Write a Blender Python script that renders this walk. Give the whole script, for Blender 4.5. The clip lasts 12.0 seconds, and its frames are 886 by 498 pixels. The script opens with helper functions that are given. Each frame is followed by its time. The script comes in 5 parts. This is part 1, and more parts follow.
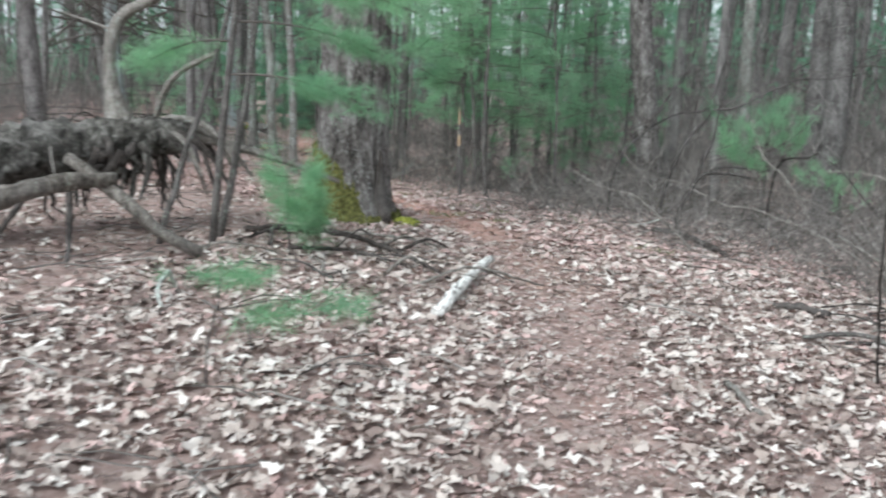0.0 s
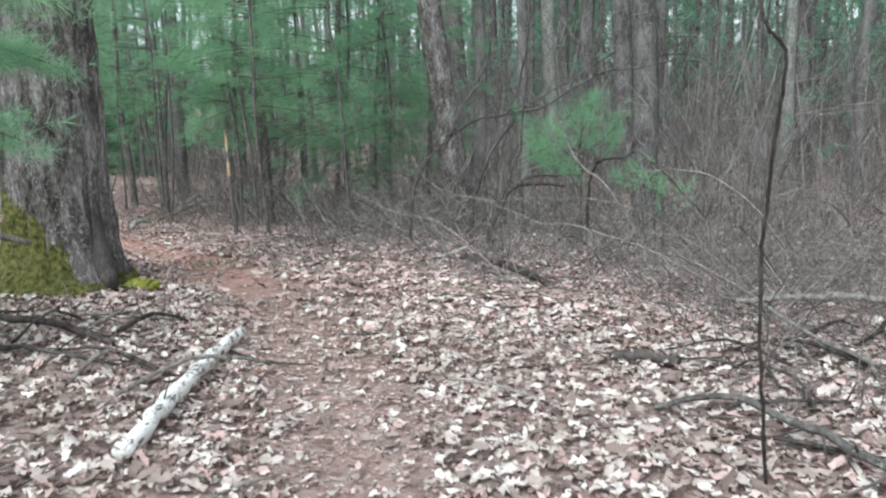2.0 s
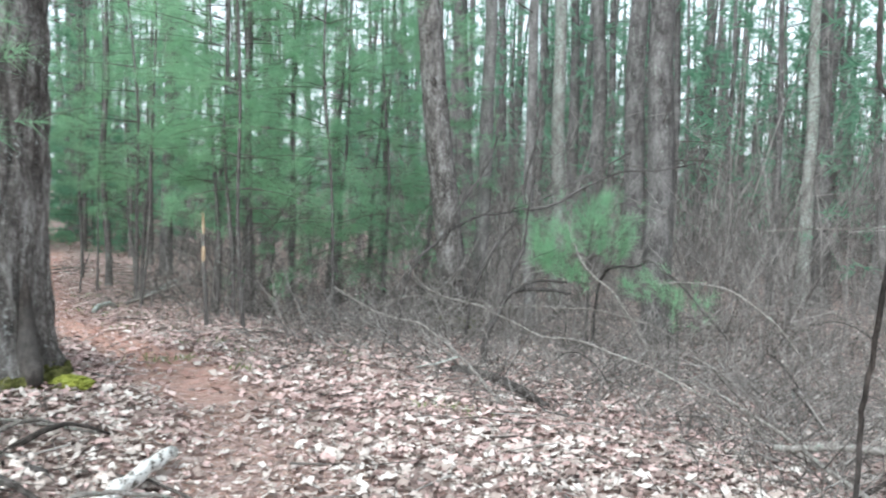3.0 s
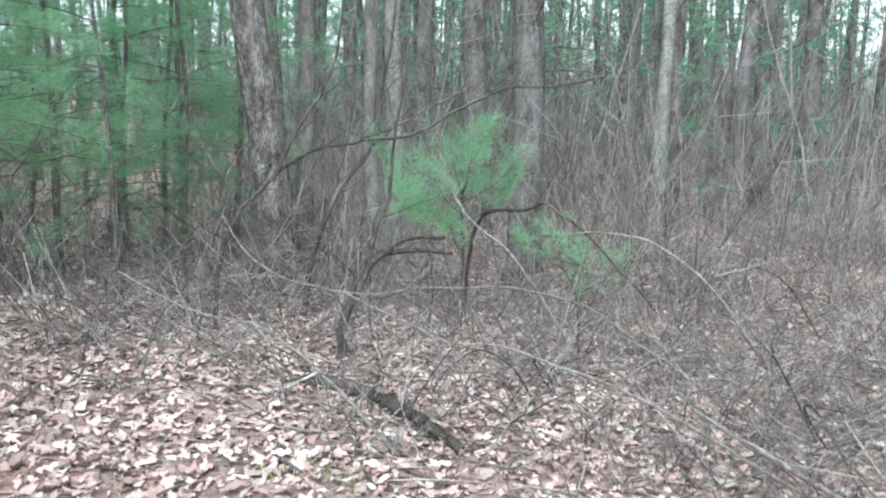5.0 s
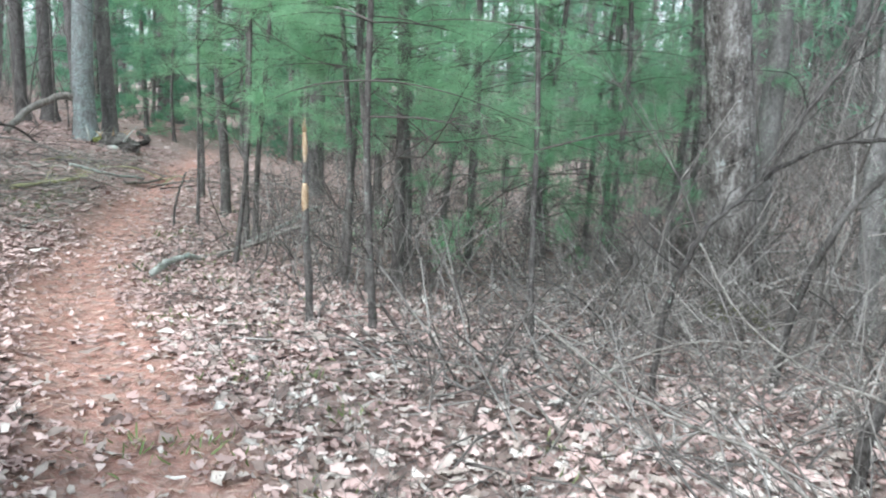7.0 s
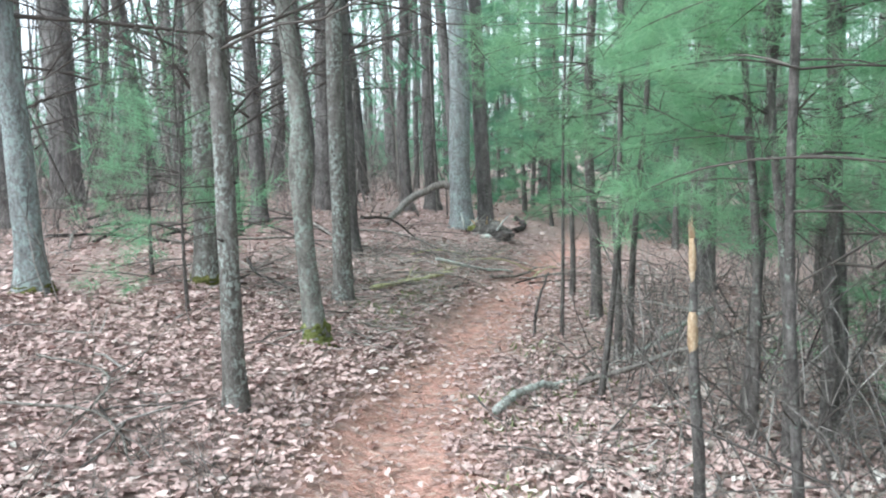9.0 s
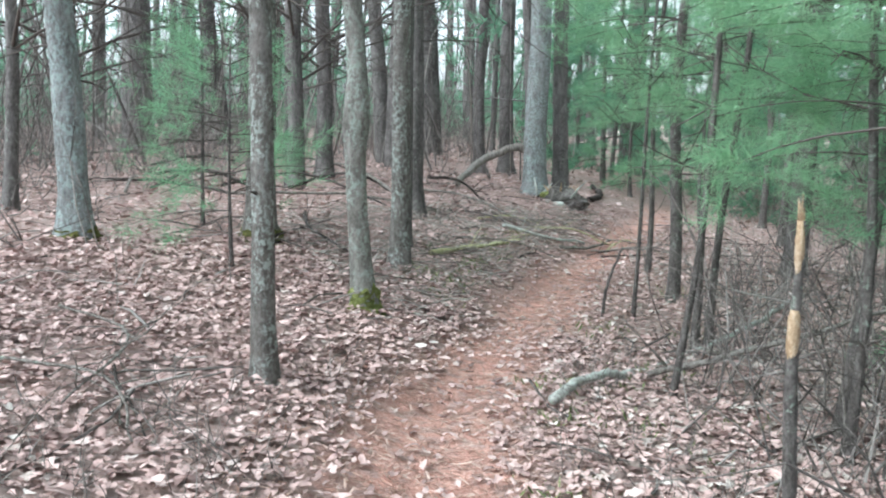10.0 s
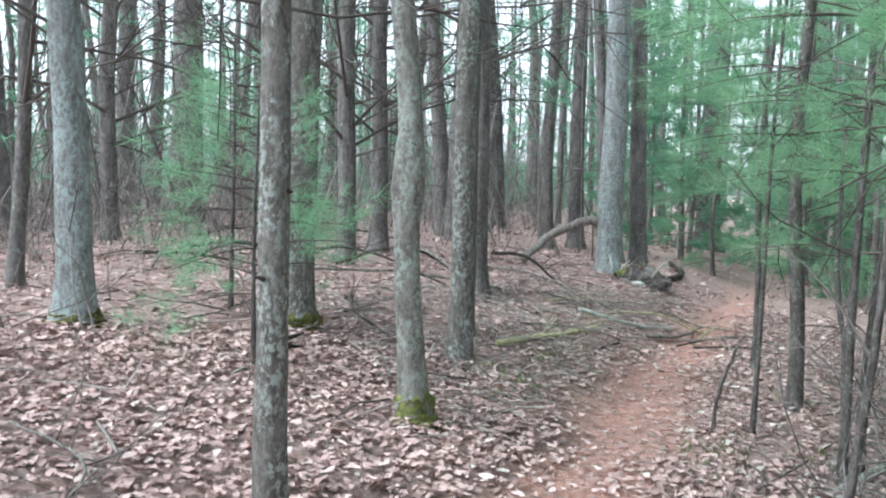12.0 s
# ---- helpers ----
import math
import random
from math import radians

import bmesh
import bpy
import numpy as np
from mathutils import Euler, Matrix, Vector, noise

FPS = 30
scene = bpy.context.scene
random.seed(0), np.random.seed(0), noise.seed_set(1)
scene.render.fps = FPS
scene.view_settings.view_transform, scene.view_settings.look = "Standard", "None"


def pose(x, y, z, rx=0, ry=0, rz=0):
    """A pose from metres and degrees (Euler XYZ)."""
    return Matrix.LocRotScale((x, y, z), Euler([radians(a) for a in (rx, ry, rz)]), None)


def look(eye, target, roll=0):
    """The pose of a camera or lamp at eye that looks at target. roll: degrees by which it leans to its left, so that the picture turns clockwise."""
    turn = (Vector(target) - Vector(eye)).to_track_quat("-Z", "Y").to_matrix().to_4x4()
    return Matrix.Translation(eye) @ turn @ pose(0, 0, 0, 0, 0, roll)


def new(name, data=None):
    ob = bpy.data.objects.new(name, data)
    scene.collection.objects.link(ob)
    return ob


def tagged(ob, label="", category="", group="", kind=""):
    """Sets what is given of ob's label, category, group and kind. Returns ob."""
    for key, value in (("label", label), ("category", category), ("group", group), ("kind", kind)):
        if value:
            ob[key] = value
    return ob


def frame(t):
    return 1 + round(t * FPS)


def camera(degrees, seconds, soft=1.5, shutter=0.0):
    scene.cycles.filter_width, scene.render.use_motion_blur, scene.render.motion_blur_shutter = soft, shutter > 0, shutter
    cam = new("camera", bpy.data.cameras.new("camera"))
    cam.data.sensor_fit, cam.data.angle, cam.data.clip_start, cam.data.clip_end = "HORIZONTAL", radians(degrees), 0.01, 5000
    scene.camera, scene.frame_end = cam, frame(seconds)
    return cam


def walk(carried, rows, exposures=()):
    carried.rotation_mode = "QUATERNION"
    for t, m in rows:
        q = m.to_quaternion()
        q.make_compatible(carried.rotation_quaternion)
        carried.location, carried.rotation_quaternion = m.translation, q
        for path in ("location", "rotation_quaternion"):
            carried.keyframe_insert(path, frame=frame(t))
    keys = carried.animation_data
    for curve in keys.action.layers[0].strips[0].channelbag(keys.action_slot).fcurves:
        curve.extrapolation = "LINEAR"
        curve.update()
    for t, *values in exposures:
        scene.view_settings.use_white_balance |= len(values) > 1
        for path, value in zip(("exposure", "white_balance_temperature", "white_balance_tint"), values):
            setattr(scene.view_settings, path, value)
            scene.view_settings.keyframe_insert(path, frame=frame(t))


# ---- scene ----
cam = camera(54.2, 12.0, soft=2.0, shutter=0.2)
PATH = [
    (0.0, pose(0.000, 0.000, 1.586, 79.03, -1.70, 15.53)),
    (0.5, pose(0.045, 0.695, 1.523, 79.31, -2.78, 4.98)),
    (1.0, pose(0.130, 1.092, 1.496, 78.55, -1.88, 2.01)),
    (1.5, pose(0.199, 1.460, 1.520, 78.87, -3.52, 4.86)),
    (2.0, pose(0.155, 1.898, 1.519, 80.04, 2.06, 3.72)),
    (2.5, pose(0.200, 2.426, 1.469, 85.33, -0.39, 7.92)),
    (3.0, pose(0.185, 2.823, 1.470, 86.36, -1.28, 4.22)),
    (3.5, pose(0.133, 3.223, 1.458, 84.41, 0.45, -5.91)),
    (3.7, pose(0.140, 3.393, 1.426, 84.23, 2.40, -8.28)),
    (5.3, pose(-0.315, 5.589, 1.628, 80.15, -1.84, -8.32)),
    (5.5, pose(-0.352, 5.848, 1.605, 80.48, -2.82, -4.07)),
    (6.0, pose(-0.570, 6.429, 1.459, 80.43, -0.35, 3.45)),
    (6.5, pose(-0.655, 6.769, 1.413, 80.21, 1.39, 8.21)),
    (6.7, pose(-0.665, 6.928, 1.437, 79.51, -0.15, 12.67)),
    (8.3, pose(-1.120, 8.119, 1.563, 81.78, -0.17, 29.44)),
    (8.5, pose(-1.208, 8.273, 1.547, 83.20, 1.21, 33.92)),
    (9.0, pose(-1.422, 8.602, 1.522, 83.68, 1.34, 42.54)),
    (9.5, pose(-1.548, 8.830, 1.490, 83.44, 1.20, 44.60)),
    (10.0, pose(-1.729, 9.040, 1.476, 81.23, -1.28, 47.81)),
    (10.5, pose(-2.051, 9.213, 1.453, 80.29, -1.54, 50.05)),
    (11.0, pose(-2.285, 9.435, 1.425, 80.63, -0.94, 51.62)),
    (11.5, pose(-2.440, 9.599, 1.420, 83.38, -3.35, 51.94)),
    (12.0, pose(-2.624, 9.762, 1.424, 85.93, -1.59, 51.80)),
]
walk(cam, PATH, exposures=[(0.0, 0.86, 5850, 4), (1.5, 0.80, 5850, 4), (2.5, 1.15, 5800, 3), (3.5, 1.32, 5750, 3), (6.0, 1.5, 5700, 3), (9.5, 1.54, 5700, 2), (10.5, 1.36, 5700, 3), (12.0, 1.5, 5650, 4)])

# ---- world and light: an overcast day, with a wide weak sun behind cloud ----
world = bpy.data.worlds.new("overcast_sky")
scene.world = world
world.use_nodes = True
wn = world.node_tree
wn.nodes.clear()
sky = wn.nodes.new("ShaderNodeTexSky")
sky.sky_type = "NISHITA"
sky.sun_disc = False
sky.sun_elevation = radians(48)
sky.sun_rotation = radians(200)
sky.air_density = 1.0
sky.dust_density = 2.0
sky.ozone_density = 1.0
grey = wn.nodes.new("ShaderNodeHueSaturation")
grey.inputs["Saturation"].default_value = 0.12
back = wn.nodes.new("ShaderNodeBackground")
back.inputs["Strength"].default_value = 0.15
wout = wn.nodes.new("ShaderNodeOutputWorld")
wn.links.new(sky.outputs["Color"], grey.inputs["Color"])
wn.links.new(grey.outputs["Color"], back.inputs["Color"])
wn.links.new(back.outputs["Background"], wout.inputs["Surface"])

sun_data = bpy.data.lights.new("sun", "SUN")
sun_data.energy, sun_data.angle, sun_data.color = 1.2, radians(25), (1.0, 0.97, 0.92)
sun = new("sun", sun_data)
sun.matrix_world = look((0, 0, 30), (0 + math.sin(radians(20)) * 20, math.cos(radians(20)) * 20, 8))

# ---- the lie of the land ----
TRAIL = [(0, -30), (0, -6), (-.05, 2), (-.3, 4.3), (-.75, 6.1), (-1.25, 7.6), (-2.1, 9.0), (-3.3, 10.4), (-4.7, 11.8),
         (-5.9, 13.6), (-7.0, 15.6), (-8.2, 18), (-9.2, 20), (-11, 23), (-14, 28), (-24, 44)]


def beside(x, y):
    """Signed distance from the trail's middle, positive on its uphill side."""
    x, y = np.asarray(x, float), np.asarray(y, float)
    best, sign = np.full(x.shape, 1e9), np.ones(x.shape)
    for (ax, ay), (bx, by) in zip(TRAIL[:-1], TRAIL[1:]):
        dx, dy = bx - ax, by - ay
        length = math.hypot(dx, dy)
        dx, dy = dx / length, dy / length
        s = np.clip((x - ax) * dx + (y - ay) * dy, 0, length)
        qx, qy = x - ax - s * dx, y - ay - s * dy
        d = np.hypot(qx, qy)
        closer = d < best
        sign = np.where(closer, np.where(-dy * (x - ax) + dx * (y - ay) >= 0, 1.0, -1.0), sign)
        best = np.minimum(best, d)
    return best * sign


def land(x, y):
    """Height of the ground: a bank rising on one side of the trail, falling off gently on the other."""
    x, y = np.asarray(x, float), np.asarray(y, float)
    n = beside(x, y)
    a = np.clip((y - 7) / 3.5, 0, 1)
    a = .45 + .55 * a * a * (3 - 2 * a)
    up = a * 0.75 * (1 - np.exp(-np.maximum(n - .1, 0) / 2.3))
    up = up + 0.10 * np.clip(n - 4.5, 0, 6) * np.clip((9 - y) / 3, 0, 1)
    down = -0.06 * np.clip(-n - .4, 0, 2.2) - 0.095 * np.clip(-n - 2.6, 0, 3.2)
    rough = 0.012 * np.sin(x * 3.1 + y * 1.7) * np.sin(y * 2.3 - x * 1.1) + 0.006 * np.sin(x * 9.3 - 4 * y) * np.sin(y * 8.1 + 2 * x)
    hollow = -0.025 * np.exp(-(n / .35) ** 2)
    near = np.exp(-(np.hypot(x + 4, y - 10) / 40) ** 4)
    return np.where(n > 0, up, down) + rough * near + hollow * near


def ground_z(x, y):
    return float(land(x, y))


# ---- materials ----
def shade(name, rough=0.85, spec=0.3):
    m = bpy.data.materials.new(name)
    m.use_nodes = True
    nt = m.node_tree
    b = nt.nodes["Principled BSDF"]
    b.inputs["Roughness"].default_value = rough
    b.inputs["Specular IOR Level"].default_value = spec
    return m, nt, b


def ramp(nt, source, stops):
    r = nt.nodes.new("ShaderNodeValToRGB")
    while len(r.color_ramp.elements) < len(stops):
        r.color_ramp.elements.new(0.5)
    for e, (p, c) in zip(r.color_ramp.elements, stops):
        e.position, e.color = p, (*c, 1)
    nt.links.new(source, r.inputs["Fac"])
    return r.outputs["Color"]


def noise_tex(nt, scale, detail=4.0, stretch=(1, 1, 1), rough=0.6):
    co = nt.nodes.new("ShaderNodeTexCoord")
    mp = nt.nodes.new("ShaderNodeMapping")
    mp.inputs["Scale"].default_value = stretch
    n = nt.nodes.new("ShaderNodeTexNoise")
    n.inputs["Scale"].default_value, n.inputs["Detail"].default_value, n.inputs["Roughness"].default_value = scale, detail, rough
    nt.links.new(co.outputs["Object"], mp.inputs["Vector"])
    nt.links.new(mp.outputs["Vector"], n.inputs["Vector"])
    return n.outputs["Fac"]


def blend(nt, a, b, fac, mode="MIX"):
    m = nt.nodes.new("ShaderNodeMix")
    m.data_type, m.blend_type = "RGBA", mode
    for sock, v in ((m.inputs["Factor"], fac), (m.inputs["A"], a), (m.inputs["B"], b)):
        if isinstance(v, bpy.types.NodeSocket):
            nt.links.new(v, sock)
        elif isinstance(v, tuple):
            sock.default_value = (*v, 1)
        else:
            sock.default_value = v
    return m.outputs["Result"]


def bump(nt, b, height, strength=0.5, dist=0.02):
    n = nt.nodes.new("ShaderNodeBump")
    n.inputs["Strength"].default_value, n.inputs["Distance"].default_value = strength, dist
    nt.links.new(height, n.inputs["Height"])
    nt.links.new(n.outputs["Normal"], b.inputs["Normal"])


def bark_mat(name, dark, mid, light, lichen=0.0, lichen_col=(0.42, 0.50, 0.42), fine=14.0, relief=0.9):
    m, nt, b = shade(name, 0.92, 0.2)
    furrow = noise_tex(nt, fine, 6, (1, 1, 0.3), 0.72)
    grain = noise_tex(nt, fine * 3.2, 5, (1, 1, 0.55), 0.75)
    mixed = nt.nodes.new("ShaderNodeMath")
    mixed.operation = "MULTIPLY_ADD"
    mixed.inputs[1].default_value = 0.45
    half = nt.nodes.new("ShaderNodeMath")
    half.operation = "MULTIPLY"
    half.inputs[1].default_value = 0.55
    nt.links.new(furrow, half.inputs[0])
    nt.links.new(grain, mixed.inputs[0])
    nt.links.new(half.outputs[0], mixed.inputs[2])
    height = mixed.outputs[0]
    col = ramp(nt, height, [(0.40, dark), (0.5, mid), (0.61, light)])
    broad = noise_tex(nt, 2.2, 3)
    col = blend(nt, col, (0.5, 0.47, 0.45), ramp(nt, broad, [(0.45, (0, 0, 0)), (0.75, (0.22, 0.22, 0.22))]))
    if lichen:
        patch = noise_tex(nt, 7.0, 4, (1, 1, 0.6), 0.6)
        spots = noise_tex(nt, 40.0, 5, (1, 1, 0.8), 0.7)
        fine_mask = ramp(nt, spots, [(0.605 - lichen * 0.098, (0, 0, 0)), (0.66 - lichen * 0.098, (0.8, 0.8, 0.8))])
        where = ramp(nt, patch, [(0.52 - lichen * 0.08, (0.08, 0.08, 0.08)), (0.64 - lichen * 0.08, (1, 1, 1))])
        col = blend(nt, col, lichen_col, blend(nt, fine_mask, where, 1.0, "MULTIPLY"))
    nt.links.new(col, b.inputs["Base Color"])
    bump(nt, b, height, relief, 0.035)
    return m


BARK_GREY = bark_mat("bark_grey", (0.09, 0.083, 0.078), (0.158, 0.147, 0.140), (0.27, 0.256, 0.246), 0.4)
BARK_LICHEN = bark_mat("bark_lichened", (0.095, 0.087, 0.078), (0.19, 0.178, 0.16), (0.32, 0.31, 0.285), 1.2, (0.37, 0.43, 0.38))
BARK_PINE = bark_mat("bark_pine", (0.066, 0.059, 0.057), (0.148, 0.135, 0.130), (0.265, 0.247, 0.238), 0.3)
BARK_OAK = bark_mat("bark_oak", (0.022, 0.019, 0.017), (0.125, 0.11, 0.10), (0.36, 0.34, 0.325), 0.45, (0.50, 0.52, 0.50), fine=11.0, relief=1.0)
BARK_SPOTTED = bark_mat("bark_spotted", (0.085, 0.076, 0.068), (0.165, 0.15, 0.135), (0.28, 0.262, 0.243), 1.1, (0.47, 0.52, 0.48), fine=22.0)
BARK_PALE = bark_mat("bark_pale_lichened", (0.13, 0.13, 0.128), (0.245, 0.25, 0.247), (0.37, 0.39, 0.385), 1.2, (0.41, 0.50, 0.48), fine=18.0)
BARK_DARK = bark_mat("bark_dark_sapling", (0.055, 0.049, 0.046), (0.125, 0.112, 0.104), (0.24, 0.22, 0.207), 0.5, fine=25.0)
DEADWOOD = bark_mat("weathered_deadwood", (0.10, 0.088, 0.078), (0.24, 0.215, 0.19), (0.42, 0.39, 0.36), 0.4, fine=26.0)
PALEWOOD = bark_mat("pale_lichened_stick", (0.28, 0.275, 0.25), (0.48, 0.495, 0.455), (0.68, 0.715, 0.65), 0.8, (0.58, 0.70, 0.61))
ROUGHLOG = bark_mat("rotting_log_bark", (0.018, 0.016, 0.014), (0.095, 0.086, 0.076), (0.29, 0.275, 0.25), 0.3, (0.33, 0.36, 0.30), fine=9.0, relief=1.0)
LIMBWOOD = bark_mat("rotting_limb", (0.04, 0.034, 0.029), (0.15, 0.13, 0.112), (0.34, 0.315, 0.28), 0.4, (0.34, 0.37, 0.31), fine=20.0, relief=1.0)
LIMB_DARK = bark_mat("dark_bare_limb", (0.028, 0.024, 0.022), (0.07, 0.062, 0.057), (0.15, 0.137, 0.128), 0.2, fine=26.0)
BARK_BLACK = bark_mat("dark_furrowed_bark", (0.04, 0.036, 0.034), (0.105, 0.096, 0.092), (0.22, 0.207, 0.20), 0.3, fine=12.0)
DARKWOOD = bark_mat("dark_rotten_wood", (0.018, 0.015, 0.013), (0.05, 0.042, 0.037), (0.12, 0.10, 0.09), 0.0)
SNAGWOOD = bark_mat("bare_orange_wood", (0.28, 0.18, 0.105), (0.46, 0.325, 0.20), (0.64, 0.51, 0.36), 0.0, fine=30.0, relief=0.4)
YELLOWSTICK = bark_mat("yellow_lichened_stick", (0.30, 0.28, 0.15), (0.54, 0.52, 0.29), (0.70, 0.68, 0.46), 0.0)


def twig_mat(name, a, c):
    m, nt, b = shade(name, 0.9, 0.2)
    geo = nt.nodes.new("ShaderNodeNewGeometry")
    col = ramp(nt, geo.outputs["Random Per Island"], [(0.0, a), (0.55, tuple(p * .7 + q * .3 for p, q in zip(a, c))), (1.0, c)])
    col = blend(nt, col, (0.16, 0.14, 0.12), ramp(nt, noise_tex(nt, 30, 3), [(0.4, (0, 0, 0)), (0.7, (0.5, 0.5, 0.5))]))
    nt.links.new(col, b.inputs["Base Color"])
    return m


TWIG = twig_mat("brush_twigs", (0.055, 0.047, 0.043), (0.48, 0.445, 0.415))
TWIG_MID = twig_mat("tall_brush_twigs", (0.085, 0.075, 0.07), (0.44, 0.41, 0.385))
TWIG_PALE = twig_mat("pale_brushwood_twigs", (0.22, 0.20, 0.18), (0.62, 0.58, 0.52))
TWIG_DARK = twig_mat("dead_pine_twigs", (0.055, 0.046, 0.042), (0.20, 0.18, 0.165))


def birch_mat():
    m, nt, b = shade("birch_bark", 0.7, 0.3)
    marks = noise_tex(nt, 24, 6, (1.4, 0.6, 1.4), 0.7)
    col = ramp(nt, marks, [(0.38, (0.07, 0.06, 0.05)), (0.44, (0.40, 0.37, 0.335)), (0.48, (0.80, 0.78, 0.74)), (0.8, (0.90, 0.88, 0.85))])
    nt.links.new(col, b.inputs["Base Color"])
    bump(nt, b, marks, 0.4, 0.01)
    return m


BIRCH = birch_mat()


def needle_mat(name, a, c, d):
    m, nt, b = shade(name, 0.6, 0.35)
    geo = nt.nodes.new("ShaderNodeNewGeometry")
    obj = nt.nodes.new("ShaderNodeObjectInfo")
    col = ramp(nt, geo.outputs["Random Per Island"], [(0.0, a), (0.6, c), (1.0, d)])
    col = blend(nt, col, (0.19, 0.40, 0.24), ramp(nt, obj.outputs["Random"], [(0.2, (0, 0, 0)), (1.0, (0.5, 0.5, 0.5))]))
    nt.links.new(col, b.inputs["Base Color"])
    tr = nt.nodes.new("ShaderNodeBsdfTranslucent")
    nt.links.new(col, tr.inputs["Color"])
    mix = nt.nodes.new("ShaderNodeMixShader")
    mix.inputs["Fac"].default_value = 0.64
    nt.links.new(b.outputs["BSDF"], mix.inputs[1])
    nt.links.new(tr.outputs["BSDF"], mix.inputs[2])
    nt.links.new(mix.outputs["Shader"], nt.nodes["Material Output"].inputs["Surface"])
    return m


NEEDLE = needle_mat("pine_needles", (0.25, 0.45, 0.275), (0.345, 0.585, 0.345), (0.465, 0.715, 0.43))
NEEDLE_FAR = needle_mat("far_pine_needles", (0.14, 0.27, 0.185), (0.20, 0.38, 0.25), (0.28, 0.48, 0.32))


def leaf_mat(name, stops):
    m, nt, b = shade(name, 0.7, 0.3)
    geo = nt.nodes.new("ShaderNodeNewGeometry")
    obj = nt.nodes.new("ShaderNodeObjectInfo")
    add = nt.nodes.new("ShaderNodeMath")
    add.operation = "ADD"
    nt.links.new(geo.outputs["Random Per Island"], add.inputs[0])
    nt.links.new(obj.outputs["Random"], add.inputs[1])
    fr = nt.nodes.new("ShaderNodeMath")
    fr.operation = "FRACT"
    nt.links.new(add.outputs[0], fr.inputs[0])
    col = ramp(nt, fr.outputs[0], stops)
    blot = noise_tex(nt, 26, 4)
    col = blend(nt, col, (0.13, 0.09, 0.075), ramp(nt, blot, [(0.52, (0, 0, 0)), (0.75, (0.4, 0.4, 0.4))]))
    nt.links.new(col, b.inputs["Base Color"])
    bump(nt, b, noise_tex(nt, 90, 3), 0.25, 0.004)
    return m


LEAF = leaf_mat("dead_oak_leaves", [(0.0, (0.15, 0.108, 0.095)), (0.2, (0.27, 0.205, 0.178)), (0.4, (0.40, 0.328, 0.288)),
                                    (0.62, (0.54, 0.466, 0.418)), (0.86, (0.66, 0.597, 0.543)), (1.0, (0.77, 0.715, 0.66))])
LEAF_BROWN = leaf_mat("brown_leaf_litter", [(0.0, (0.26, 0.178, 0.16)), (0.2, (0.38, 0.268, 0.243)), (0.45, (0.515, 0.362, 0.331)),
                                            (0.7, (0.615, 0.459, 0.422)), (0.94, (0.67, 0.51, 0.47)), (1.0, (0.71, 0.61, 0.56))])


def moss_mat(name, low, mid, high):
    m, nt, b = shade(name, 0.95, 0.15)
    n = noise_tex(nt, 28, 6)
    col = ramp(nt, n, [(0.32, low), (0.5, mid), (0.7, high)])
    nt.links.new(col, b.inputs["Base Color"])
    bump(nt, b, noise_tex(nt, 70, 5), 1.0, 0.02)
    return m


MOSS = moss_mat("moss", (0.045, 0.045, 0.018), (0.13, 0.13, 0.042), (0.26, 0.25, 0.095))
FOOT_MOSS = moss_mat("foot_moss", (0.09, 0.10, 0.03), (0.19, 0.21, 0.07), (0.32, 0.345, 0.14))
BRIGHT_MOSS = moss_mat("bright_moss", (0.12, 0.13, 0.03), (0.28, 0.30, 0.05), (0.45, 0.46, 0.12))


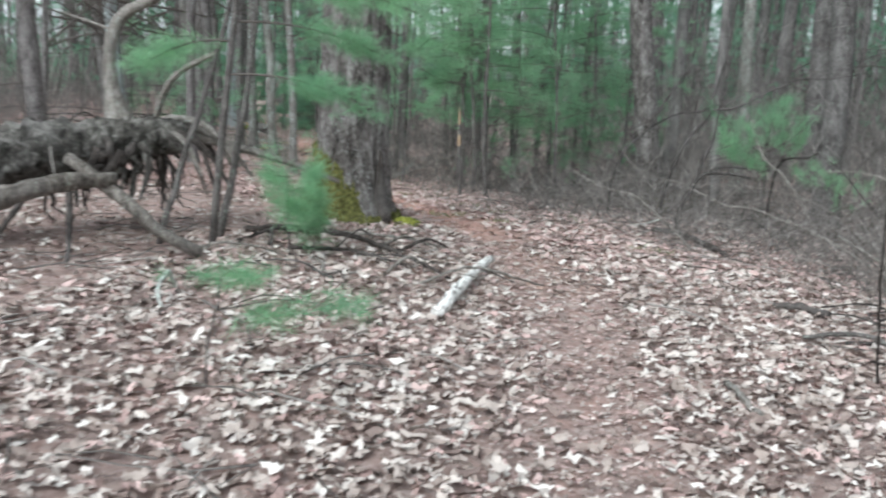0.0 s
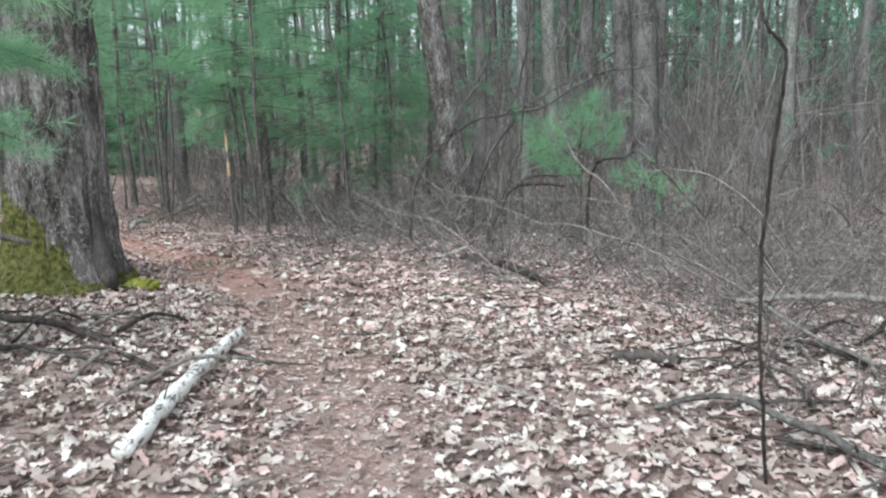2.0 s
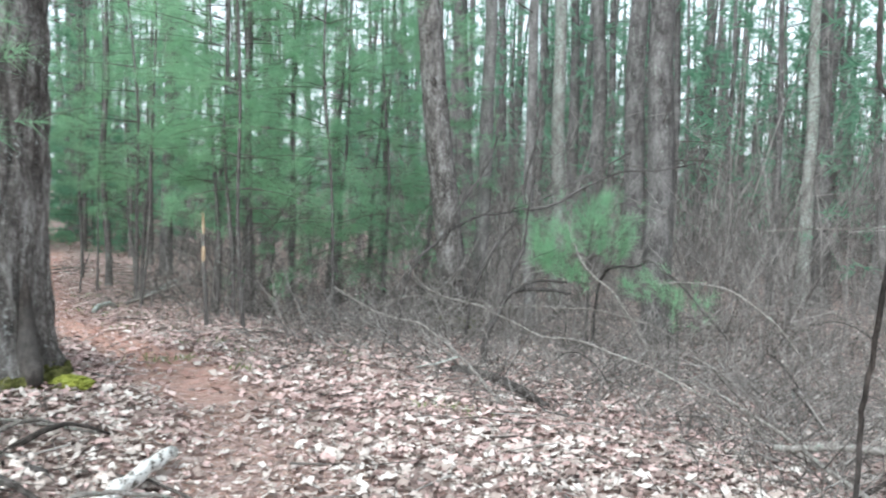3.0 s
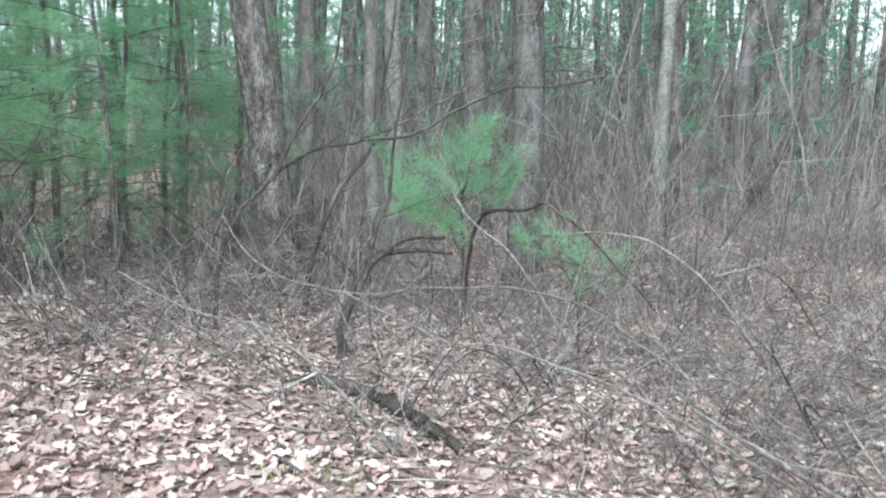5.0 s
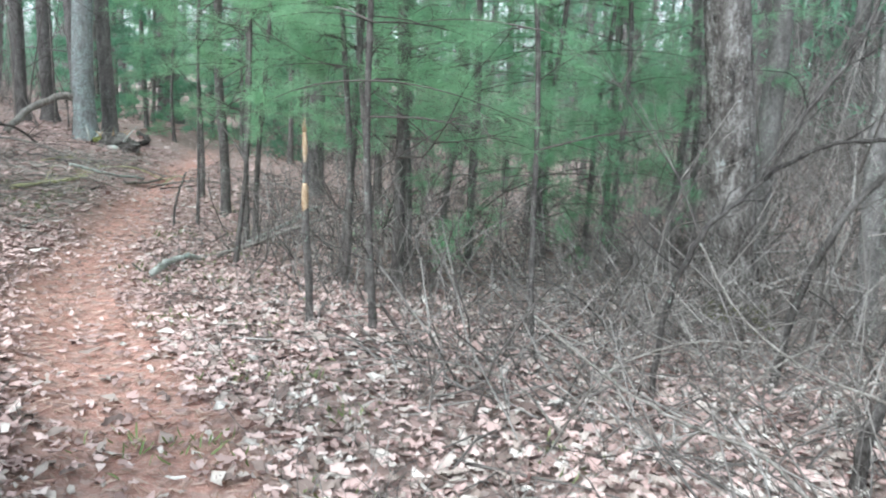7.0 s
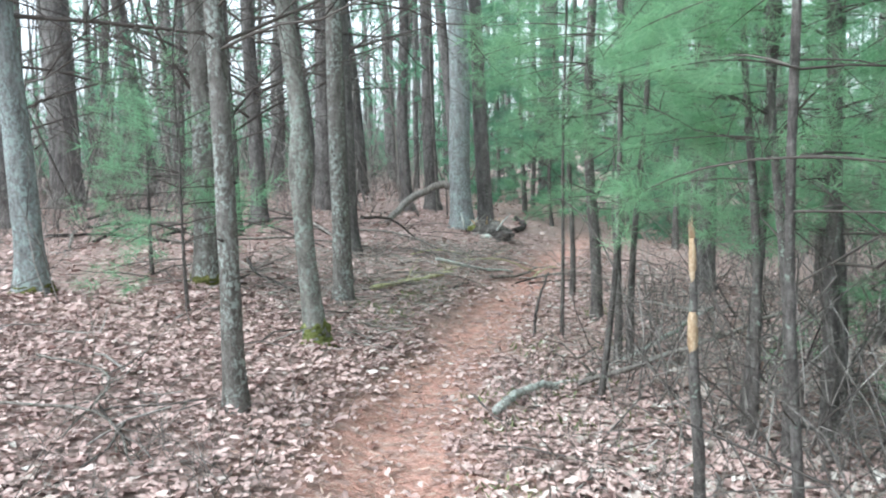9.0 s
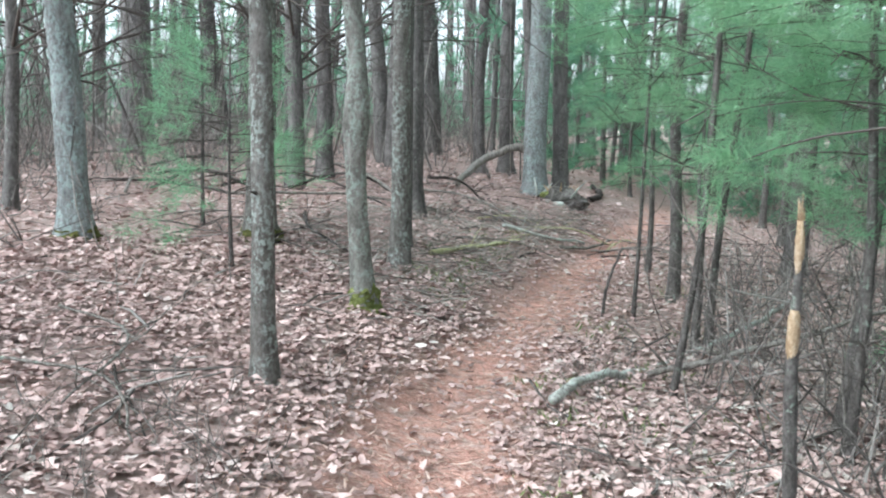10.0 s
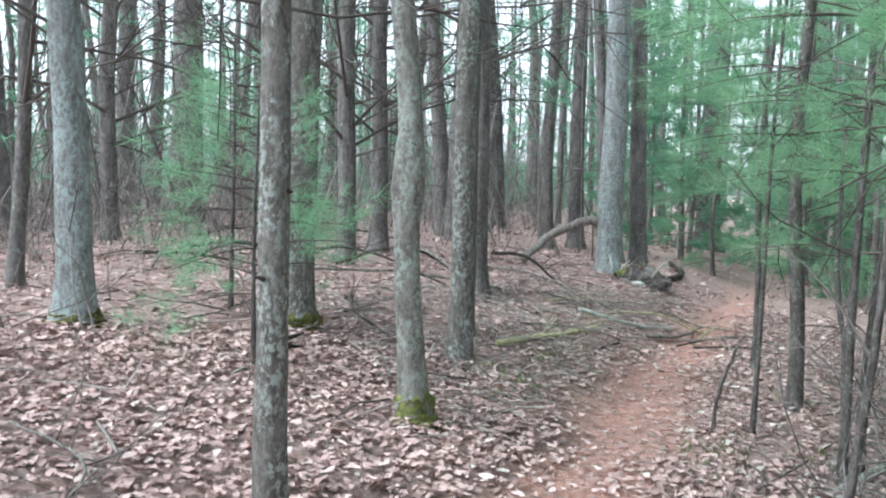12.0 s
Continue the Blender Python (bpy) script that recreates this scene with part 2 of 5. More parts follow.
def soil_mat():
    m, nt, b = shade("forest_soil", 0.95, 0.15)
    at = nt.nodes.new("ShaderNodeAttribute")
    at.attribute_name = "trodden"
    fine = noise_tex(nt, 34, 7, (1, 1, 1), 0.75)
    broad = noise_tex(nt, 1.6, 4)
    litter = ramp(nt, fine, [(0.32, (0.17, 0.13, 0.116)), (0.46, (0.24, 0.18, 0.157)), (0.56, (0.35, 0.27, 0.24)), (0.68, (0.54, 0.45, 0.41))])
    co = nt.nodes.new("ShaderNodeTexCoord")
    warp = nt.nodes.new("ShaderNodeTexNoise")
    warp.inputs["Scale"].default_value = 18
    nt.links.new(co.outputs["Object"], warp.inputs["Vector"])
    push = nt.nodes.new("ShaderNodeVectorMath")
    push.operation = "MULTIPLY_ADD"
    push.inputs[1].default_value = (0.07, 0.07, 0.07)
    nt.links.new(warp.outputs["Color"], push.inputs[0])
    nt.links.new(co.outputs["Object"], push.inputs[2])
    cells = nt.nodes.new("ShaderNodeTexVoronoi")
    cells.inputs["Scale"].default_value = 30
    nt.links.new(push.outputs[0], cells.inputs["Vector"])
    flake = ramp(nt, cells.outputs["Color"], [(0.12, (0.20, 0.142, 0.126)), (0.35, (0.36, 0.265, 0.238)), (0.6, (0.46, 0.355, 0.32)), (0.9, (0.62, 0.52, 0.48))])
    litter = blend(nt, litter, flake, 0.65)
    litter = blend(nt, litter, (0.43, 0.31, 0.275), ramp(nt, broad, [(0.42, (0, 0, 0)), (0.66, (0.55, 0.55, 0.55))]))
    grit = noise_tex(nt, 60, 8, (1, 1, 1), 0.8)
    path = ramp(nt, grit, [(0.30, (0.27, 0.132, 0.105)), (0.43, (0.52, 0.275, 0.22)), (0.55, (0.64, 0.385, 0.315)), (0.66, (0.80, 0.61, 0.52))])
    path = blend(nt, path, flake, ramp(nt, noise_tex(nt, 11, 6), [(0.48, (0, 0, 0)), (0.60, (0.6, 0.6, 0.6))]))
    edge = nt.nodes.new("ShaderNodeMath")
    edge.operation = "MULTIPLY_ADD"
    edge.inputs[1].default_value, edge.inputs[2].default_value = 1.3, -0.62
    nt.links.new(noise_tex(nt, 7, 5), edge.inputs[0])
    fac = nt.nodes.new("ShaderNodeMath")
    fac.operation, fac.use_clamp = "ADD", True
    nt.links.new(at.outputs["Fac"], fac.inputs[0])
    nt.links.new(edge.outputs[0], fac.inputs[1])
    nt.links.new(blend(nt, litter, path, fac.outputs[0]), b.inputs["Base Color"])
    bump(nt, b, grit, 0.8, 0.02)
    return m


SOIL = soil_mat()


def plain_mat(name, a, c, scale=20.0):
    m, nt, b = shade(name, 0.85, 0.25)
    nt.links.new(ramp(nt, noise_tex(nt, scale, 4), [(0.35, a), (0.65, c)]), b.inputs["Base Color"])
    return m


GRASS = plain_mat("grass", (0.12, 0.17, 0.06), (0.28, 0.32, 0.14))
REDNEEDLE = twig_mat("fallen_needles", (0.30, 0.16, 0.12), (0.72, 0.55, 0.46))


# ---- mesh helpers ----
class Soup:
    """Collects verts and faces for one mesh."""

    def __init__(self):
        self.v, self.f, self.n = [], [], 0

    def add(self, verts, faces):
        verts = np.asarray(verts, float)
        self.v.append(verts)
        off = self.n
        self.f.extend([tuple(i + off for i in face) for face in faces])
        self.n += len(verts)

    def tube(self, pts, radii, sides=6, cap=True, rough=0.0, rng=None):
        pts = np.asarray(pts, float)
        k = len(pts)
        tang = np.gradient(pts, axis=0)
        tang /= np.linalg.norm(tang, axis=1)[:, None] + 1e-9
        ref = np.array([0, 0, 1.0]) if abs(tang[0][2]) < 0.8 else np.array([1.0, 0, 0])
        a = np.cross(tang, ref)
        a /= np.linalg.norm(a, axis=1)[:, None] + 1e-9
        c = np.cross(tang, a)
        ang = np.arange(sides) * 2 * math.pi / sides
        rr = np.asarray(radii, float)[:, None] * np.ones(sides)[None]
        if rough and rng is not None:
            rr = rr * (1 + rough * rng.normal(size=rr.shape))
        v = pts[:, None] + rr[..., None] * (np.cos(ang)[None, :, None] * a[:, None] + np.sin(ang)[None, :, None] * c[:, None])
        faces = [(i * sides + j, i * sides + (j + 1) % sides, (i + 1) * sides + (j + 1) % sides, (i + 1) * sides + j)
                 for i in range(k - 1) for j in range(sides)]
        if cap:
            faces.append(tuple(range(sides))[::-1])
            faces.append(tuple((k - 1) * sides + j for j in range(sides)))
        self.add(v.reshape(-1, 3), faces)

    def mesh(self, name, material, smooth=True):
        me = bpy.data.meshes.new(name)
        me.from_pydata(np.concatenate(self.v).tolist() if self.v else [], [], self.f)
        me.materials.append(material)
        if smooth:
            me.polygons.foreach_set("use_smooth", [True] * len(me.polygons))
        me.update()
        return me


def many(name, template_v, template_f, mats, material, smooth=False):
    """One mesh out of many transformed copies of a small template. mats: (N, 3, 4)."""
    tv, tf = np.asarray(template_v, float), np.asarray(template_f, int)
    n, k = len(mats), len(tv)
    v = np.einsum("nij,kj->nki", mats[:, :, :3], tv) + mats[:, None, :, 3]
    f = tf[None] + (np.arange(n) * k)[:, None, None]
    me = bpy.data.meshes.new(name)
    side = tf.shape[1]
    flat = f.reshape(-1).astype(np.int32)
    me.vertices.add(n * k)
    me.vertices.foreach_set("co", v.reshape(-1).astype(np.float32))
    me.loops.add(len(flat))
    me.loops.foreach_set("vertex_index", flat)
    me.polygons.add(len(flat) // side)
    me.polygons.foreach_set("loop_start", np.arange(0, len(flat), side, dtype=np.int32))
    me.update(calc_edges=True)
    me.materials.append(material)
    if smooth:
        me.polygons.foreach_set("use_smooth", np.ones(len(flat) // side, dtype=bool))
    return me


def frames_from(axis, roll, scale, at):
    """(N,3,4) matrices whose x axis lies along axis."""
    x = axis / (np.linalg.norm(axis, axis=1)[:, None] + 1e-9)
    ref = np.where(np.abs(x[:, 2:3]) < 0.9, np.array([[0, 0, 1.0]]), np.array([[1.0, 0, 0]]))
    y = np.cross(ref, x)
    y /= np.linalg.norm(y, axis=1)[:, None] + 1e-9
    z = np.cross(x, y)
    c, s = np.cos(roll)[:, None], np.sin(roll)[:, None]
    y, z = c * y + s * z, c * z - s * y
    m = np.stack([x, y, z], 2) * np.asarray(scale)[:, None, None]
    return np.concatenate([m, at[:, :, None]], 2)


def smooth_line(pts, steps=6):
    p = np.asarray(pts, float)
    ext = np.concatenate([[2 * p[0] - p[1]], p, [2 * p[-1] - p[-2]]])
    out = []
    for i in range(1, len(ext) - 2):
        a, b, c, d = ext[i - 1:i + 3]
        for u in np.arange(steps) / steps:
            out.append(0.5 * ((2 * b) + (c - a) * u + (2 * a - 5 * b + 4 * c - d) * u ** 2 + (3 * b - a - 3 * c + d) * u ** 3))
    out.append(p[-1])
    return np.array(out)


def part(name, mesh, parent, label="", at=None):
    ob = new(name, mesh)
    ob.parent = parent
    if at is not None:
        ob.matrix_basis = at
    if label:
        ob["label"] = label
    return ob


def empty(name, x, y, z=None, turn=0.0):
    ob = new(name)
    ob.empty_display_size = 0.1
    ob.matrix_basis = pose(x, y, ground_z(x, y) if z is None else z, 0, 0, turn)
    return ob


# ---- ground ----
def make_ground():
    def axis(lo, hi, step, far):
        mid = np.arange(lo, hi + 1e-6, step)
        out = np.array([0.4, 1, 2, 4, 8, 16, 40, 100, 300, 900, 2000.0])
        return np.concatenate([(lo - out)[::-1], mid, hi + out])
    xs, ys = axis(-19, 9, 0.14, 0), axis(-3, 28, 0.14, 0)
    X, Y = np.meshgrid(xs, ys)
    Z = land(X, Y)
    nx, ny = len(xs), len(ys)
    idx = np.arange(nx * ny).reshape(ny, nx)
    quads = np.stack([idx[:-1, :-1], idx[:-1, 1:], idx[1:, 1:], idx[1:, :-1]], -1).reshape(-1, 4)
    me = many("ground", np.stack([X, Y, Z], -1).reshape(-1, 3), quads, np.eye(4)[None, :3], SOIL, True)
    n = np.abs(beside(X, Y) + np.where(Y > 13, .07, 0))
    wide = np.interp(Y, [8, 9.5, 12, 13.5], [.14, .22, .2, .09]) + 0.05 * np.sin(Y * 2.3 + X) + 0.03 * np.sin(Y * 5.1)
    strength = np.clip(0.08 + (Y - 7.4) * 0.27, 0.08, 0.95)
    mask = strength * np.clip(1.25 - np.maximum(n - wide, 0) / 0.24, 0, 1) * np.clip((22.5 - Y) / 2.5, 0, 1)
    at = me.attributes.new("trodden", "FLOAT", "POINT")
    at.data.foreach_set("value", mask.reshape(-1).astype(np.float32))
    return tagged(new("ground", me), "leaf-strewn woodland soil with a trodden reddish trail", "ground", kind="structure")


GROUND = make_ground()


# ---- trees ----
def trunk_mesh(name, height, r, material, seed, lean=(0, 0), sides=14, flare=1.5, relief=0.02, rows=None, wiggle=0.03, kink=None, top=0.35, ridges=0.0):
    rng = np.random.RandomState(seed)
    rows = rows or max(14, int(height * 3))
    t = np.concatenate([np.linspace(-0.15, 1.2, 10), np.linspace(1.2, height, rows)[1:]])
    ph = rng.rand(6) * 6.3
    cx = lean[0] * t + wiggle * (np.sin(t * 0.9 + ph[0]) + 0.4 * np.sin(t * 2.3 + ph[1])) - wiggle * (np.sin(ph[0]) + 0.4 * np.sin(ph[1]))
    cy = lean[1] * t + wiggle * (np.sin(t * 0.8 + ph[2]) + 0.4 * np.sin(t * 2.1 + ph[3])) - wiggle * (np.sin(ph[2]) + 0.4 * np.sin(ph[3]))
    if kink:
        zk, dx, dy, swell = kink
        g = 1 / (1 + np.exp(-(t - zk) * 9))
        cx, cy = cx + dx * g, cy + dy * g
    rad = r * (1 - (1 - top) * np.clip(t / height, 0, 1)) * (1 + (flare - 1) * np.exp(-np.maximum(t, 0) / 0.16))
    if kink:
        rad = rad * (1 + kink[3] * np.exp(-((t - kink[0]) / 0.13) ** 2))
    ang = np.arange(sides) * 2 * math.pi / sides
    lobes = 1 + 0.10 * np.exp(-np.maximum(t, 0) / 0.25)[:, None] * np.sin(ang * 4 + ph[4])[None] + 0.03 * np.sin(ang * 3 + ph[5])[None]
    rr = rad[:, None] * lobes * (1 + relief * rng.normal(size=(len(t), sides)))
    if ridges:
        wave = ang[None] * 17 + 1.5 * np.sin(t * 2.1)[:, None] + 1.1 * np.sin(t[:, None] * 5.3 + ang[None] * 4)
        plates = 0.5 + 0.5 * np.sin(t[:, None] * 14 + 5 * np.sin(ang[None] * 8.5))
        rr = rr * (1 + ridges * (np.abs(np.sin(wave / 2)) ** 0.6 * (0.6 + 0.4 * plates) - 0.6))
    v = np.stack([cx[:, None] + rr * np.cos(ang), cy[:, None] + rr * np.sin(ang), t[:, None] * np.ones(sides)], -1)
    s = Soup()
    k = len(t)
    s.add(v.reshape(-1, 3), [(i * sides + j, i * sides + (j + 1) % sides, (i + 1) * sides + (j + 1) % sides, (i + 1) * sides + j)
                             for i in range(k - 1) for j in range(sides)] + [tuple((k - 1) * sides + j for j in range(sides))])
    return s.mesh(name, material), (t, cx, cy, rad)


def on_trunk(line, z):
    t, cx, cy, rad = line
    return np.array([np.interp(z, t, cx), np.interp(z, t, cy), z]), float(np.interp(z, t, rad))


def dead_branch(seed, length=1.2, r=0.014, material=None):
    """A bare branch along +x that droops and forks, as one mesh."""
    rng = np.random.RandomState(seed)
    s = Soup()

    def grow(p, d, ln, rad, level):
        k = 6
        pts = [np.array(p, float)]
        d = np.array(d, float)
        for _ in range(k - 1):
            d = d + rng.normal(size=3) * 0.13 + np.array([0, 0, -0.03])
            d /= np.linalg.norm(d)
            pts.append(pts[-1] + d * ln / (k - 1))
        s.tube(pts, np.linspace(rad, rad * 0.35, k), 5 if level == 0 else 3, cap=False)
        if level < 2:
            for _ in range(5 if level == 0 else 2):
                i = rng.randint(1, k)
                side = d + rng.normal(size=3) * 0.75
                side /= np.linalg.norm(side)
                grow(pts[i - 1] if i == k else pts[i], side, ln * rng.uniform(0.3, 0.55), rad * 0.5, level + 1)
    grow((0, 0, 0), (1, 0, 0.12), length, r, 0)
    return s.mesh("branch", material or TWIG_DARK)


DEAD_BRANCHES = [dead_branch(900 + i, 1.0 + 0.12 * i, 0.0085 + 0.0006 * i) for i in range(7)]

NEEDLES = 34


def sprig_template(seed, length=0.115, width=0.0013, count=NEEDLES):
    """A spray of needles round a short shoot along +x."""
    rng = np.random.RandomState(seed)
    v, f = [], []
    for i in range(count):
        base = np.array([rng.uniform(-0.05, 0.05), 0, 0])
        d = np.array([rng.uniform(0.25, 1.0), rng.normal() * 0.7, rng.normal() * 0.6])
        d /= np.linalg.norm(d)
        w = np.cross(d, rng.normal(size=3))
        w *= width / np.linalg.norm(w)
        droop = np.array([0, 0, -0.012])
        v += [base - w, base + w, base + d * length * rng.uniform(0.8, 1.15) + droop]
        f.append((3 * i, 3 * i + 1, 3 * i + 2))
    return np.array(v), f


SPRIG = sprig_template(5)
SPRIG_WIDE = sprig_template(6, 0.17, 0.0072, 12)


def pine_crown(seed, height, z0, reach, sprigs, whorl=0.42, template=None, material=None, shape=0.5, size=1.0, loft=0.035):
    """Boughs in whorls with needle sprays: returns (bough mesh, needle mesh)."""
    rng = np.random.RandomState(seed)
    s = Soup()
    boughs = []
    z = z0
    while z < height:
        for _ in range(rng.randint(3, 6)):
            if rng.rand() < 0.15:
                continue
            a = rng.rand() * 6.283
            frac = (z - z0) / max(height - z0, 0.1)
            ln = reach * (1 - frac) ** shape * rng.uniform(0.55, 1.15) * (0.75 + 0.25 * min(1, frac * 4)) + 0.08
            rise = rng.uniform(-0.05, 0.35) + frac * 0.3
            u = np.linspace(0, 1, 6)
            bend = rng.normal() * 0.15
            pts = np.stack([np.cos(a + bend * u) * ln * u, np.sin(a + bend * u) * ln * u, z + ln * (rise * u - 0.25 * u ** 2 * (1 - frac))], -1)
            s.tube(pts, np.linspace(0.0065, 0.0018, 6) * (0.5 + ln * 0.4), 4, cap=False)
            boughs.append((pts, ln))
        z += whorl * rng.uniform(0.7, 1.2)
    weights = np.array([b[1] for b in boughs])
    counts = np.maximum(1, (weights / weights.sum() * sprigs)).astype(int)
    at, ax = [], []
    for (pts, ln), c in zip(boughs, counts):
        u = rng.uniform(0.35, 1.0, c) ** 0.8
        p = np.stack([np.interp(u, np.linspace(0, 1, 6), pts[:, k]) for k in range(3)], -1)
        d = pts[-1] - pts[0]
        d /= np.linalg.norm(d)
        side = np.cross(d, (0, 0, 1))
        spread = rng.normal(size=c) * 0.20 * ln * (1.15 - u)
        p = p + side * spread[:, None] + np.stack([np.zeros(c), np.zeros(c), rng.normal(size=c) * loft], -1)
        at.append(p)
        ax.append(d[None] + side[None] * (np.sign(spread) * 0.6)[:, None] + rng.normal(size=(c, 3)) * 0.3 + np.array([[0, 0, 0.15]]))
    at, ax = np.concatenate(at), np.concatenate(ax)
    m = frames_from(ax, rng.rand(len(at)) * 6.28, rng.uniform(0.75, 1.3, len(at)) * size, at)
    tv, tf = template or SPRIG
    return s.mesh("branching", TWIG_DARK), many("needles", tv, tf, m, material or NEEDLE)


SAPLING_CROWNS = [pine_crown(40 + i, 5.6 + 0.5 * i, 0.75 + 0.1 * i, 1.25, 620, loft=.07) for i in range(4)]
TALL_CROWNS = [pine_crown(60 + i, 8.0 + i, 2.0 + 0.2 * i, 1.6, 950, 0.5) for i in range(3)]
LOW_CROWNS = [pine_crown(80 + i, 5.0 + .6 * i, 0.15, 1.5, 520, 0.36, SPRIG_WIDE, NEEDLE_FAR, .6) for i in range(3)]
TREE_COUNT = [0]


def tree(name, x, y, r, height, bark, label, category="tree", lean=(0, 0), crown=None, crown_turn=0.0, crown_lift=0.0, dead=0, dead_from=0.8, dead_to=4.5,
         sides=12, flare=1.45, relief=0.02, wiggle=0.03, kink=None, moss=0.0, group="", crown_scale=1.0, rows=None, dead_scale=1.0, ridges=0.0, moss_side=None, stubs=0, moss_mat_=None):
    TREE_COUNT[0] += 1
    seed = 100 + TREE_COUNT[0]
    rng = np.random.RandomState(seed)
    root = tagged(empty(name, x, y), label, category, group)
    me, line = trunk_mesh("trunk", height, r, bark, seed, lean, sides, flare, relief, rows, wiggle, kink, 0.35, ridges)
    trunk = part("trunk", me, root)
    for _ in range(dead):
        z = rng.uniform(dead_from, dead_to)
        p, rad = on_trunk(line, z)
        a = rng.rand() * 360
        at = pose(*(p + rad * 0.7 * np.array([math.cos(radians(a)), math.sin(radians(a)), 0])), rng.uniform(0, 360) * 0, rng.uniform(-35, 10), a)
        part("branch", DEAD_BRANCHES[rng.randint(len(DEAD_BRANCHES))], root, "bare dead branch",
             at @ Matrix.Scale(rng.uniform(0.45, 1.15) * dead_scale, 4))
    for _ in range(stubs):
        p, rad = on_trunk(line, rng.uniform(0.6, 3.6))
        a = rng.rand() * 6.283
        d = np.array([math.cos(a), math.sin(a), rng.uniform(-0.2, 0.3)])
        s = Soup()
        s.tube(np.array([p + d * rad * 0.8, p + d * rad * 1.05, p + d * (rad * 1.1 + rng.uniform(0.01, 0.05))]), [.012, .009, .004], 6)
        part("branch_stub", s.mesh("branch_stub", DARKWOOD), root, "dark broken branch stub")
    if crown:
        boughs, needles = crown
        p, _ = on_trunk(line, 2.5)
        m = pose(lean[0] * 2 + (p[0] - lean[0] * 2.5), lean[1] * 2 + (p[1] - lean[1] * 2.5), crown_lift, 0, 0, crown_turn) @ Matrix.Scale(crown_scale, 4)
        tagged(part("branching", boughs, root, "", m), kind="stuff")
        tagged(part("crown", needles, root, "soft green needles", m), kind="stuff")
    if moss:
        s = Soup()
        k, n = 12, max(18, sides)
        ang = np.arange(n) * 2 * math.pi / n
        tt = np.linspace(-0.08, moss, k)
        out = np.linspace(1.0, 0, k) ** 2
        rad = np.array([np.interp(z, line[0], line[3]) for z in tt])
        edge = 1 + 0.5 * rng.rand(n)
        facing = np.ones(n) if moss_side is None else np.clip(0.45 + 0.75 * np.cos(ang - moss_side), 0.12, 1.2)
        edge = edge * facing
        zz = tt[:, None] * np.where(np.arange(k)[:, None] > 2, edge[None] * 0.75, 1)
        rr = rad[:, None] * (1.05 + (0.25 if moss_side is None else 0.5) * out[:, None] * facing[None]) + 0.012 * rng.normal(size=(k, n))
        rr[-1] = rad[-1] * 0.9
        cxy = np.stack([np.interp(zz, line[0], line[1]), np.interp(zz, line[0], line[2])], -1)
        v = np.stack([cxy[..., 0] + rr * np.cos(ang), cxy[..., 1] + rr * np.sin(ang), zz], -1)
        s.add(v.reshape(-1, 3), [(i * n + j, i * n + (j + 1) % n, (i + 1) * n + (j + 1) % n, (i + 1) * n + j) for i in range(k - 1) for j in range(n)])
        part("moss", s.mesh("moss", moss_mat_ or MOSS), root, "yellow-green moss round the base")
    return root, line


